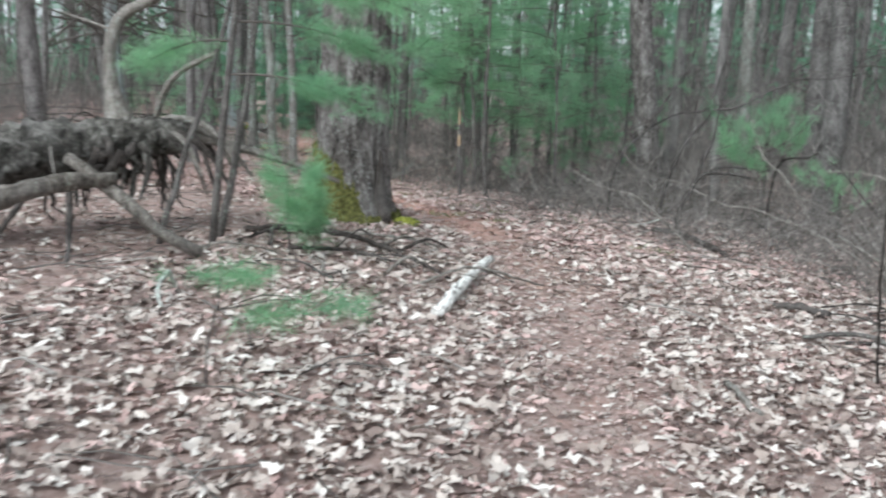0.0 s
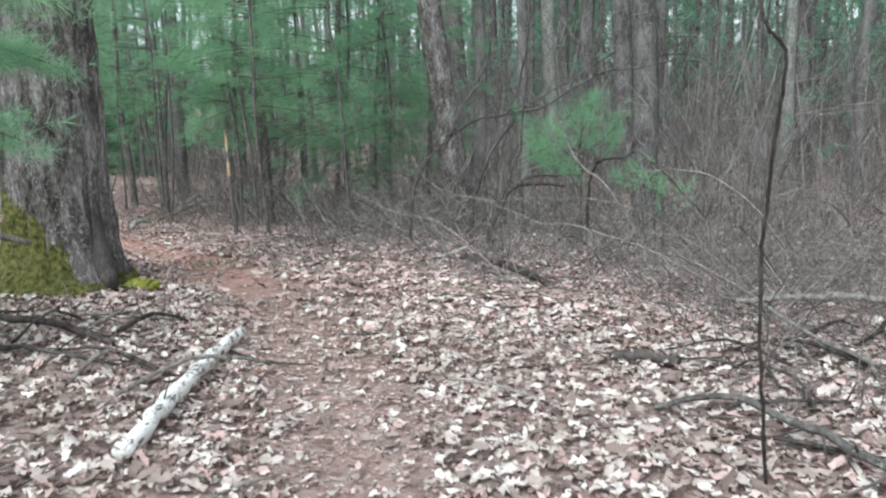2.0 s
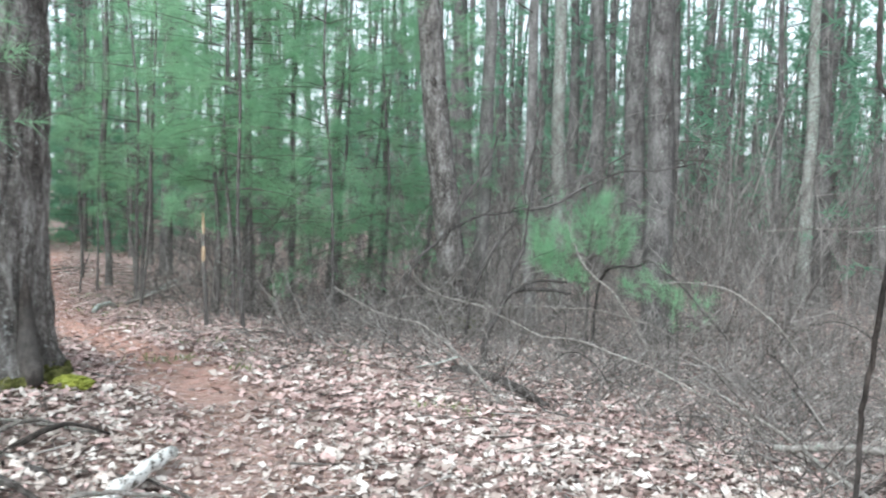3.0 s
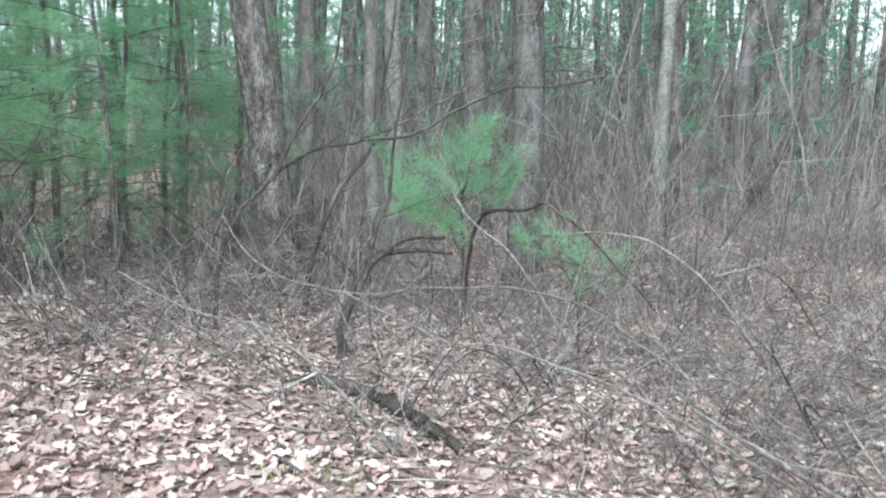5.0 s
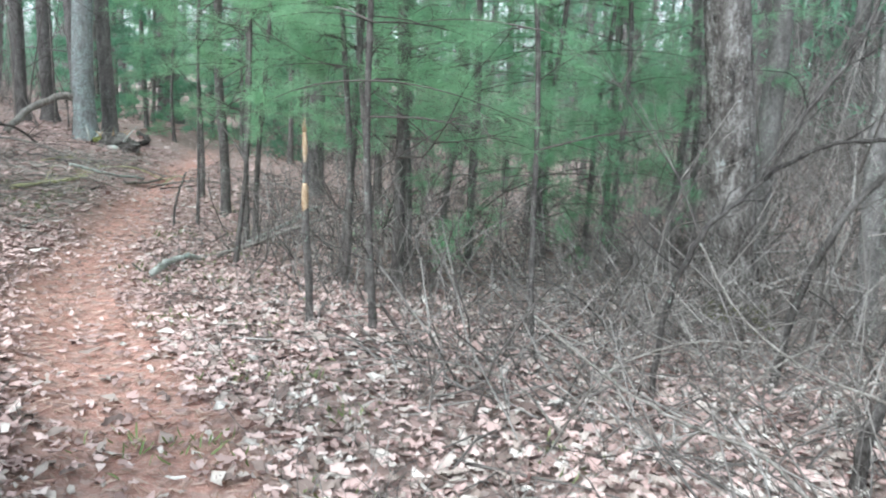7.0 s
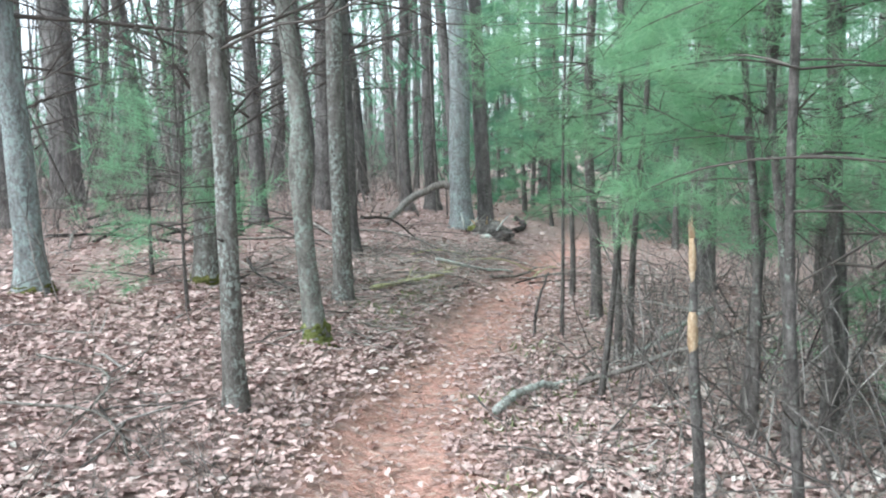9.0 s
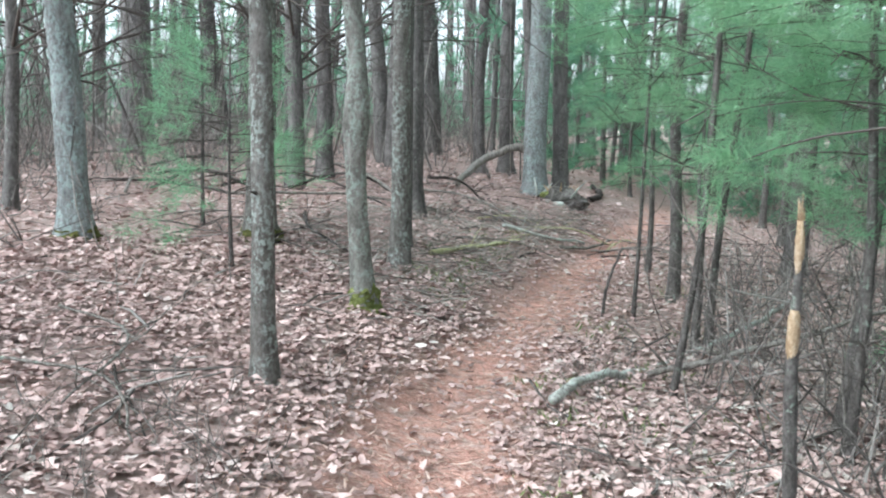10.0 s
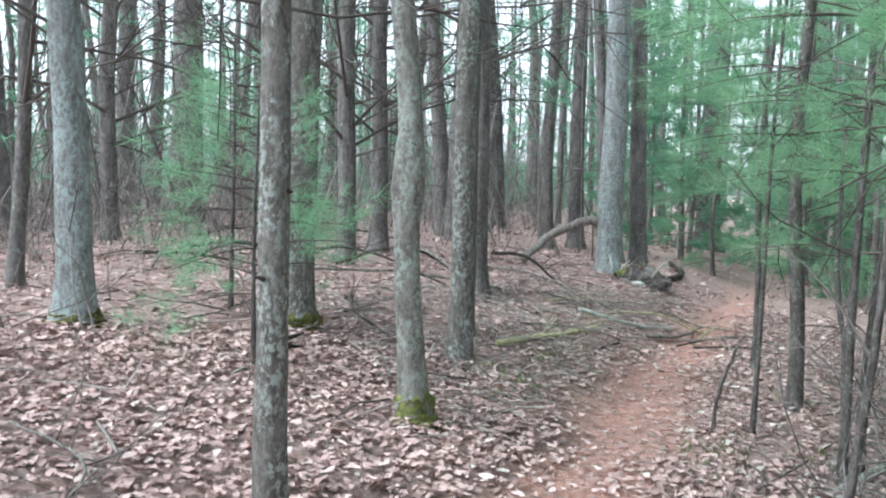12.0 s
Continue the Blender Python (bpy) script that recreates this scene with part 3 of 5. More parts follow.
def build_trees():
    # the old oak beside the trail, moss round its foot
    oak, line = tree("oak_tree", -3.24, 8.35, 0.37, 15, BARK_OAK, "old oak with furrowed grey bark and mossy foot beside the trail", sides=110, flare=1.2, relief=0.012,
         rows=190, moss=0.62, wiggle=0.04, lean=(0.012, 0), ridges=0.11, moss_side=radians(215))
    rng = np.random.RandomState(14)
    # slit at the foot: raised tube, dark colour standing in for shade inside
    s = Soup()
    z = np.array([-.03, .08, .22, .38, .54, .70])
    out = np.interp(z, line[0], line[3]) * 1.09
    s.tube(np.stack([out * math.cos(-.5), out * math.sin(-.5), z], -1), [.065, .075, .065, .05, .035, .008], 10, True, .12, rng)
    part("hollow", s.mesh("hollow", DARKWOOD), oak, "rotten slit at the foot, its inner shade put into dark colour")
    bm = bmesh.new()
    bmesh.ops.create_icosphere(bm, subdivisions=4, radius=1)
    for v in bm.verts:
        k = 1 + .3 * noise.noise(v.co * 2.3) + .2 * noise.noise(v.co * 7) + .1 * noise.noise(v.co * 17)
        v.co = Vector((v.co.x * .14 * k, v.co.y * .11 * k, v.co.z * .055 * k))
    me = bpy.data.meshes.new("moss_tuft")
    bm.to_mesh(me)
    bm.free()
    me.materials.append(BRIGHT_MOSS)
    part("moss_tuft", me, oak, "bright yellow-green moss cushion", pose(.58, -.08, ground_z(-2.66, 8.27) - ground_z(-3.24, 8.35) + .03))
    # trunks on the far side of the trail
    t = "tall grey-barked tree trunk rising from brush"
    tree("oak_tree", -0.42, 14.4, 0.195, 14, BARK_OAK, "tall oak with rough grey bark leaning over brush", lean=(-0.13, 0.0), sides=60, relief=0.015, rows=110, moss=0.22, flare=1.22, ridges=0.10)
    tree("tree", 0.55, 14.6, 0.085, 10, BARK_GREY, t, lean=(-0.01, 0), dead=3)
    tree("oak_tree", 2.6, 19.4, 0.22, 15, BARK_BLACK, "broad grey trunk in the wood", dead=4, dead_from=2)
    tree("pine_tree", 2.22, 14.55, 0.20, 14, BARK_BLACK, "dark-barked pine trunk standing among thin brush", dead=6, dead_from=2)
    tree("tree", 5.39, 18.5, 0.125, 12, BARK_LICHEN, "slender pale lichened trunk in brush", lean=(0.02, 0), dead=2)
    tree("pine_tree", 5.78, 18.8, 0.17, 14, BARK_BLACK, "dark-barked pine trunk standing among thin brush", dead=5, dead_from=1.5)
    tree("pine_tree", 9.6, 21.0, 0.19, 13, BARK_BLACK, "dark pine trunk with many short dead branches", dead=14, dead_from=1.0)
    tree("tree", -0.2, 17.2, 0.13, 13, BARK_GREY, t, dead=3)
    tree("tree", 1.05, 17.7, 0.13, 13, BARK_LICHEN, t, dead=2)
    tree("tree", -3.38, 14.55, 0.05, 9, BARK_DARK, "dark slender pine stem among saplings", dead=8, crown=TALL_CROWNS[0], crown_turn=40)
    tree("tree", -3.0, 13.4, 0.045, 8, BARK_DARK, "dark slender pine stem among saplings", dead=8, crown=SAPLING_CROWNS[1], crown_turn=70, crown_lift=0.3)
    tree("tree", -5.77, 17.6, 0.11, 11, BARK_PINE, "pine trunk behind the saplings", dead=5, crown=TALL_CROWNS[1])
    # trunks on the uphill side
    g = "trunks beside the trail"
    tree("tree", -5.22, 11.10, 0.056, 9, BARK_SPOTTED, "slim straight tree with dark bark spotted with pale lichen", lean=(-0.022, -0.015), dead=20, dead_from=1.5, dead_to=4.2, dead_scale=1.35, flare=1.35, stubs=16, group=g, rows=50, relief=0.03, sides=18)
    tree("tree", -6.15, 12.40, 0.068, 11, BARK_LICHEN, "kinked tree with scarred bark and mossy foot", lean=(-0.04, -0.05), kink=(1.25, 0.045, 0.03, 0.42), dead=6, dead_from=2.2, moss=0.19, moss_mat_=FOOT_MOSS, group=g, rows=70, relief=0.03, sides=18)
    tree("tree", -7.03, 13.40, 0.075, 11, BARK_SPOTTED, "straight tree with pale lichen patches on its bark", dead=7, dead_from=2.0, group=g, rows=50, relief=0.025, sides=16, lean=(0.01, 0))
    tree("tree", -8.05, 11.24, 0.105, 12, BARK_PALE, "pale blue-grey lichened tree on the leafy bank", lean=(-0.025, -0.01), dead=26, dead_scale=1.7, dead_from=1.3, group=g, rows=50, sides=18, moss=0.09)
    tree("tree", -9.42, 11.19, 0.055, 9, BARK_GREY, "slender grey tree on the leafy bank", lean=(0.03, 0.02), dead=12, dead_scale=1.4, group=g)
    tree("tree", -7.84, 12.62, 0.115, 12, BARK_SPOTTED, "grey tree with mossy foot behind thinner ones", group=g, dead=6, dead_from=2.2, moss=0.12, rows=40, sides=16)
    tree("pine_tree", -10.25, 18.64, 0.17, 14, BARK_PALE, "pale grey trunk beside its darker twin", lean=(-0.03, 0), group=g, dead=4, dead_from=3, sides=18)
    tree("pine_tree", -10.22, 19.15, 0.12, 14, BARK_GREY, "grey trunk beside its paler twin", lean=(-0.012, 0), group=g, dead=3, dead_from=3)
    tree("pine_tree", -8.85, 15.10, 0.10, 13, BARK_PINE, "dark pine trunk on the bank", group=g, dead=6, dead_from=1.8)
    tree("pine_tree", -9.15, 15.30, 0.12, 13, BARK_GREY, "straight grey pine trunk on the bank", group=g, dead=14, dead_scale=1.5, dead_from=1.5)
    tree("pine_tree", -16.2, 15.2, 0.26, 16, BARK_PINE, "broad dark pine trunk in the wood", group=g, dead=7, dead_from=2, sides=18)
    tree("pine_tree", -12.98, 12.97, 0.10, 13, BARK_PINE, "dark pine trunk in the wood", group=g, dead=26, dead_scale=1.9, dead_from=1)
    tree("pine_tree", -10.58, 14.70, 0.10, 13, BARK_PINE, "dark pine trunk in the wood", group=g, dead=26, dead_scale=1.9, dead_from=1.1)
    tree("pine_tree", -11.28, 15.60, 0.105, 13, BARK_PINE, "dark pine trunk in the wood", group=g, dead=26, dead_scale=1.9, dead_from=1.1)
    tree("pine_tree", -7.53, 13.85, 0.07, 12, BARK_GREY, "grey trunk tucked behind another", group=g, dead=4, dead_from=2)
    tree("pine_tree", -12.15, 19.34, 0.10, 13, BARK_PINE, "dark pine trunk in the wood", group=g, dead=6)
    tree("pine_tree", -12.30, 20.14, 0.13, 14, BARK_PINE, "dark pine trunk in the wood", group=g, dead=6)
    tree("pine_tree", -14.1, 26.3, 0.27, 16, BARK_PINE, "broad red-brown pine trunk beside the trail", dead=5, dead_from=3, crown=TALL_CROWNS[2])
    tree("pine_tree", -13.0, 28.6, 0.30, 16, BARK_PINE, "broad red-brown pine trunk beside the trail", dead=5, dead_from=3)
    # saplings along the downhill edge of the trail
    s, g = "slim young pine with soft green needles", "young pines by the trail"
    spots = [(-5.72, 15.32, .055, 1, .3), (-4.78, 14.32, .028, None, 0), (-2.66, 12.06, .024, 0, .8), (-3.10, 13.85, .032, 2, .2), (-3.45, 13.30, .032, 3, .35),
             (-2.72, 14.45, .03, 0, -.2), (-2.36, 15.95, .035, 1, -.2), (-1.95, 16.1, .03, 2, -.2), (-1.6, 15.5, .032, 3, -.35), (-1.13, 16.8, .045, 0, .3),
             (-2.25, 15.2, .03, 2, -.3), (-3.30, 13.07, .028, None, 0), (-3.05, 12.9, .026, 1, .8), (-2.88, 15.07, .03, 3, .3), (-1.71, 12.39, .02, 3, .9),
             (-6.59, 16.22, .028, 2, .6), (-4.27, 13.1, .02, None, 0), (-4.76, 14.11, .025, 1, .35), (-5.43, 14.35, .016, None, 0), (-3.6, 16.4, .04, 0, .6),
             (-4.6, 17.0, .045, 1, .4), (-1.9, 17.6, .05, 2, .3), (-3.0, 18.2, .05, 3, .2), (-0.9, 18.6, .05, 0, .3), (-5.0, 19.0, .06, 2, .2), (-6.9, 19.6, .06, 3, .4), (-10.6, 24.2, .06, 1, -.55), (-9.0, 23.2, .05, 2, -.5), (-12.2, 25.3, .06, 0, -.6), (-8.0, 21.2, .05, 3, -.4), (-10.9, 21.9, .035, 0, -.5)]
    for i, (x, y, r, c, lift) in enumerate(spots):
        crown = None if c is None else SAPLING_CROWNS[c]
        tree("pine_sapling", x, y, r, 6.5 if crown else 4.5, BARK_DARK, s if crown else "bare thin dark sapling stem", "sapling", lean=(0.03 * math.sin(i * 2.1), 0.03 * math.cos(i * 1.7)),
             crown=crown, crown_turn=i * 67, crown_lift=lift, dead=5, dead_from=0.4, dead_to=2.2, dead_scale=0.6, sides=8, flare=1.25, group=g, wiggle=0.05)

    # bushy pines where the trail bends out of sight
    for i, (x, y) in enumerate([(-11.9, 22.4), (-12.9, 24.0), (-9.4, 21.9), (-13.9, 23.4), (-11.0, 25.6), (-8.3, 22.6), (-14.8, 25.2), (-12.0, 27.0), (-9.4, 25.0), (-16.5, 26.5)]):
        tree("pine_sapling", x, y, .05, 6.5, BARK_DARK, "bushy dark green young pine by the trail's bend", "sapling", crown=LOW_CROWNS[i % 3], crown_turn=i * 71, sides=8, flare=1.2, group="bushy pines at the bend")


build_trees()


def build_small_pines():
    """Seedlings and young pines whose needles hang low."""
    spec = [("pine_seedling", -2.93, 6.15, 0.74, 0.30, 0.27, 230, "small pine seedling growing out of leaf litter"),
            ("young_pine", -7.0, 11.9, 1.5, 0.4, 0.75, 150, "small pine seedling on the leafy bank"),
            ("young_pine", -8.4, 12.4, 1.9, 0.6, 0.8, 150, "small pine seedling on the leafy bank")]
    for i, (name, x, y, h, z0, reach, count, label) in enumerate(spec):
        root = tagged(empty(name, x, y), label, "young pine")
        me, line = trunk_mesh("stem", h, 0.003 + 0.008 * h, BARK_DARK, 300 + i, (0.02, 0), 7, 1.2, 0.02, 10, 0.02)
        part("stem", me, root)
        boughs, needles = pine_crown(320 + i, h, z0, reach, count, 0.13, shape=0.35, loft=0.10)
        tagged(part("branching", boughs, root), kind="stuff")
        part("crown", needles, root, "soft bluish-green needles")
    # seedling with a few flat tufts of needles
    root = tagged(empty("pine_seedling", -2.02, 3.36), "spindly pine seedling with flat green tufts over leaf litter", "young pine")
    s = Soup()
    s.tube([(0, 0, -.03), (-.01, .03, .18), (.02, .08, .36), (.03, .1, .5)], [.006, .005, .004, .003], 6)
    part("stem", s.mesh("stem", BARK_DARK), root)
    rng = np.random.RandomState(78)
    for x, y, z, c in ((.15, .08, .5, 22), (.02, .10, .5, 10), (.30, .05, .33, 16), (.64, .05, .43, 16), (.48, .06, .45, 9)):
        b = Soup()
        b.tube([(.02, .08, .34), ((x + .02) / 2, (y + .08) / 2, (z + .36) / 2 + .03), (x, y, z)], [.003, .0025, .0015], 4)
        bough = part("bough", b.mesh("bough", TWIG_DARK), root)
        p = np.array([x, y, z]) + rng.normal(size=(c, 3)) * np.array([.07, .07, .018])
        a = rng.rand(c) * 6.28
        m = frames_from(np.stack([np.cos(a), np.sin(a), rng.normal(size=c) * .25], -1), rng.rand(c) * 6.28, rng.uniform(.7, 1.0, c), p)
        part("needles", many("needles", *SPRIG, m, NEEDLE), bough)
    # young pines whose needles stand in separate clumps
    for x0, y0, h, clumps, seed, label in (
            (1.08, 12.35, 1.75, ((1.29, 12.2, 1.81), (1.1, 12.0, 1.58), (1.53, 12.2, 1.5), (.97, 12.3, 1.62), (.77, 11.9, 1.38), (.56, 12.2, 1.32), (.47, 12.4, 1.54), (.73, 12.1, 1.16),
                                 (1.17, 12.3, 1.3), (1.47, 12.4, 1.26), (.93, 12.0, .99), (.53, 12.0, 1.16), (1.2, 12.7, 1.5), (.8, 12.7, 1.45)), 81, "young pine with bright green needle clumps among brush"),
            (1.95, 11.75, .9, ((1.48, 11.6, .97), (1.66, 11.5, .99), (1.9, 11.5, .8), (2.2, 11.6, .72), (2.05, 12.0, .85)), 82, "small low pine with drooping needles among brush")):
        rng = np.random.RandomState(seed)
        root = tagged(empty("young_pine", x0, y0), label, "young pine")
        s = Soup()
        s.tube([(0, 0, -.03), (.02, .01, h * .4), (-.01, .02, h * .75), (.02, 0, h)], [.018, .014, .009, .004], 7)
        part("stem", s.mesh("stem", BARK_DARK), root)
        for cx, cy, cz in clumps:
            tip = np.array([cx - x0, cy - y0, cz])
            foot = np.array([0, 0, min(cz - .1, h) * .8])
            mid = foot * .45 + tip * .55 - np.array([0, 0, .06])
            b = Soup()
            b.tube(smooth_line([foot, mid, tip], 3), np.linspace(.008, .003, 7), 5)
            bough = part("bough", b.mesh("bough", TWIG_DARK), root)
            c = 17 if h > 1 else 9
            w = rng.rand(c) ** .7
            p = mid + (tip - mid) * (.35 + .8 * w)[:, None] + rng.normal(size=(c, 3)) * .075
            m = frames_from((tip - mid) / np.linalg.norm(tip - mid) + rng.normal(size=(c, 3)) * .6 + np.array([0, 0, .25]), rng.rand(c) * 6.28, rng.uniform(.9, 1.35, c), p)
            part("needles", many("needles", *SPRIG, m, NEEDLE), bough)
    # boughs hanging in front of the old oak
    root = tagged(empty("pine_tree", -3.55, 6.05), "slanting dark pine stem with hanging green boughs", "tree")
    s = Soup()
    u = np.linspace(0, 1, 12)
    s.tube(np.stack([0.35 * u + 0.25 * u ** 2, 0.25 * u, 4.5 * u], -1), 0.034 - 0.02 * u, 8)
    part("trunk", s.mesh("trunk", BARK_DARK), root)
    rng = np.random.RandomState(77)
    for k, (z, ang, ln) in enumerate([(1.35, 10, 1.1), (1.75, 40, 1.25), (2.05, 5, 1.4), (2.2, 70, 1.3), (2.5, 25, 1.5), (2.7, 120, 1.2), (1.6, 200, .7), (2.4, 160, .8)]):
        a = radians(ang)
        b = Soup()
        v = np.linspace(0, 1, 7)
        x0 = 0.35 * z / 4.5 + 0.25 * (z / 4.5) ** 2
        pts = np.stack([x0 + np.cos(a) * ln * v, 0.25 * z / 4.5 + np.sin(a) * ln * v, z + 0.1 * v - 0.32 * v ** 2], -1)
        b.tube(pts, np.linspace(0.011, 0.004, 7), 5)
        bough = part("bough", b.mesh("bough", TWIG_DARK), root)
        c = 70
        w = rng.uniform(0.45, 1.0, c)
        p = np.stack([np.interp(w, v, pts[:, q]) for q in range(3)], -1) + rng.normal(size=(c, 3)) * np.array([.09, .09, .05])
        m = frames_from(np.tile([math.cos(a), math.sin(a), -0.1], (c, 1)) + rng.normal(size=(c, 3)) * 0.4, rng.rand(c) * 6.28, rng.uniform(.9, 1.3, c), p)
        part("needles", many("needles", *SPRIG, m, NEEDLE), bough)


build_small_pines()


# ---- sticks, logs and fallen wood ----
def stick(name, pts, r0, r1, material, label, category="stick", sides=8, rough=0.06, twigs=0, seed=1, twig_len=0.35, lifted=True, twig_mat_=None):
    """A crooked branch through points given as x, y and height over the ground."""
    rng = np.random.RandomState(seed)
    line = smooth_line(pts)
    if lifted:
        line[:, 2] += land(line[:, 0], line[:, 1])
    line[1:-1] += rng.normal(size=(len(line) - 2, 3)) * 0.006 * min(1, min(r0, r1) / 0.015)
    root = tagged(empty(name, *line[0]), label, category)
    off = line - line[0]
    s = Soup()
    s.tube(off, np.linspace(r0, r1, len(off)), sides, True, rough, rng)
    part("stem", s.mesh("stem", material), root)
    for _ in range(twigs):
        i = rng.randint(2, len(off) - 1)
        d = off[i] - off[i - 1]
        d = d / np.linalg.norm(d) + rng.normal(size=3) * 0.7 + np.array([0, 0, 0.25])
        d /= np.linalg.norm(d)
        k = 5
        q = [off[i]]
        for _ in range(k):
            d = d + rng.normal(size=3) * 0.18
            d /= np.linalg.norm(d)
            q.append(q[-1] + d * twig_len * rng.uniform(0.5, 1.2) / k)
        s = Soup()
        s.tube(q, np.linspace(min(max(.55 * min(r0, r1), .003), .007), 0.0015, k + 1), 4)
        part("twig", s.mesh("twig", twig_mat_ or material), root)
    return root


def build_wood():
    stick("birch_log", [(-1.42, 5.14, .06), (-1.44, 5.7, .075), (-1.47, 6.4, .085), (-1.51, 7.12, .08)], .043, .036, BIRCH, "short white birch log with peeling bark on leaf litter", "log", 14, .075, 3, 2, .2, twig_mat_=LIMB_DARK)
    stick("stick", [(-1.72, 5.75, .06), (-1.52, 6.0, .16), (-1.42, 6.15, .165), (-1.25, 6.3, .14), (-1.08, 6.5, .09), (-.98, 6.7, .04)], .013, .007, DEADWOOD, "thin grey stick lying across a birch log", twigs=2, seed=3)
    stick("stick", [(-3.6, 6.7, .06), (-3.2, 6.8, .1), (-2.7, 6.9, .09), (-2.2, 6.7, .04), (-1.9, 6.6, .03)], .03, .018, DARKWOOD, "dark rotten branch lying on leaf litter", twigs=6, seed=4)
    stick("stick", [(-3.0, 6.3, .05), (-2.5, 6.35, .08), (-1.9, 6.2, .05)], .018, .01, DARKWOOD, "dark rotten branch lying on leaf litter", twigs=5, seed=5)
    stick("stick", [(-2.9, 7.2, .05), (-2.4, 7.15, .1), (-1.95, 7.3, .05)], .015, .007, DEADWOOD, "grey dead branch with twigs on leaf litter", twigs=8, seed=6)
    stick("branch", [(.87, 6.01, .05), (1.19, 6.02, .12), (1.51, 5.68, .11), (1.70, 5.21, .09), (1.97, 4.73, .08), (2.4, 4.2, .05)], .014, .030, BARK_DARK, "long crooked dark branch lying on leaves", "branch", twigs=4, seed=7)
    stick("branch", [(1.08, 5.72, .02), (1.35, 5.72, .04), (1.62, 5.55, .05)], .01, .012, DARKWOOD, "short dark branch lying on leaves", "branch", twigs=2, seed=8)
    stick("stick", [(.33, 4.89, .01), (.38, 4.55, .06), (.45, 4.35, .04), (.52, 4.40, .01)], .018, .013, DEADWOOD, "short bent grey stick on leaf litter", seed=9)
    stick("branch", [(1.72, 7.75, .24), (2.2, 7.7, .31), (2.6, 7.6, .33), (3.0, 7.5, .33), (3.8, 7.4, .27), (4.6, 7.3, .08)], .022, .034, DEADWOOD, "long smooth grey branch lying over brush", "branch", twigs=3, seed=10)
    stick("branch", [(1.45, 8.6, .45), (1.75, 8.0, .32), (2.05, 7.3, .15), (2.4, 6.7, .06)], .009, .018, DEADWOOD, "grey branch slanting down out of brush", "branch", twigs=5, seed=11)
    stick("log", [(.78, 6.95, .03), (.95, 6.85, .06), (1.15, 6.8, .04)], .03, .035, DARKWOOD, "dark broken piece of rotten wood on leaves", "log", 9, .1, seed=13)
    stick("branch", [(-.73, 10.5, 1.02), (-.58, 10.3, .83), (-.38, 10.1, .72), (-.06, 9.9, .67), (.27, 9.6, .59), (.49, 9.4, .54), (.76, 9.3, .53), (1.3, 9.0, .4), (1.8, 8.5, .2), (2.3, 8.1, .03)], .004, .0095, DEADWOOD, "long arching grey branch rising from brush", "branch", twigs=7, seed=14)
    stick("branch", [(-.06, 9.9, .67), (.13, 9.9, .66), (.38, 10.0, .69), (.64, 10.1, .70), (.98, 10.2, .71), (1.5, 10.3, .6), (2.0, 10.4, .3), (2.3, 10.4, 0)], .004, .008, DEADWOOD, "thin grey fork of an arching branch", "branch", twigs=4, seed=45)
    stick("branch", [(-1.3, 10.3, .69), (-1.02, 10.1, .59), (-.74, 9.95, .52), (-.49, 9.85, .49), (-.36, 9.8, .41), (-.2, 9.7, .31), (-.11, 9.5, .27), (.05, 9.3, .15), (.2, 9.1, .03)], .005, .011, DEADWOOD, "pale lichened branch propped on brush", "branch", twigs=9, seed=15)
    stick("branch", [(-.18, 9.73, .26), (-.35, 9.64, .20), (-.51, 9.67, .16)], .009, .004, PALEWOOD, "short pale forked twig", "branch", seed=16)
    stick("log", [(-.25, 10.3, .03), (.12, 9.97, .06), (.36, 9.54, .06), (.52, 9.2, .04)], .045, .03, DARKWOOD, "dark rotten log on the leaf litter", "log", 10, .1, seed=17, twigs=3)
    stick("stick", [(-1.65, 9.75, .02), (-1.5, 9.45, .1)], .012, .01, DARKWOOD, "short dark stick poking out of leaves", seed=18)
    # bare limbs and saplings under the leaning oak
    stick("sapling", [(0, 11.0, -.05), (.02, 11.0, .28), (.12, 11.05, .49), (.22, 11.1, .68), (.35, 11.2, .77), (.46, 11.3, .84), (.8, 11.5, .87)], .034, .012, LIMB_DARK, "bent dark sapling with broken limbs among brush", "sapling", 9, .08, 5, 19, .4, twig_mat_=TWIG_DARK)
    stick("branch", [(.22, 11.1, .69), (.32, 11.2, .75), (.58, 11.3, .77), (.84, 11.4, .76)], .024, .014, LIMB_DARK, "broken level limb of a bent sapling", "branch", 8, .08, 2, 43, .25)
    stick("branch", [(.19, 11.1, .62), (.23, 11.15, .82), (.28, 11.2, .99), (.36, 11.3, 1.17), (.40, 11.3, 1.6), (.52, 11.35, 2.3)], .022, .008, LIMB_DARK, "dark upright limb of a bent sapling", "branch", 8, .06, 6, 44, .5)
    stick("sapling", [(-.92, 11.75, -.03), (-.88, 11.75, .5), (-.75, 11.8, .9), (-.61, 11.9, 1.07), (-.45, 12.1, 1.24), (-.33, 12.2, 1.34), (-.09, 12.3, 1.48), (.17, 12.4, 1.53), (.32, 12.4, 1.62), (.56, 12.4, 1.73), (.89, 12.4, 1.93), (1.5, 12.3, 2.3)], .017, .009, LIMB_DARK, "dark bare limb slanting up through brush", "sapling", 8, .05, 8, 20, .6)
    stick("branch", [(-.45, 12.1, 1.24), (-.3, 12.1, 1.57), (-.08, 12.2, 1.94), (.05, 12.4, 2.32), (.12, 12.5, 3.0)], .016, .008, LIMB_DARK, "dark bare limb slanting up through brush", "branch", 8, .05, 6, 21, .6)
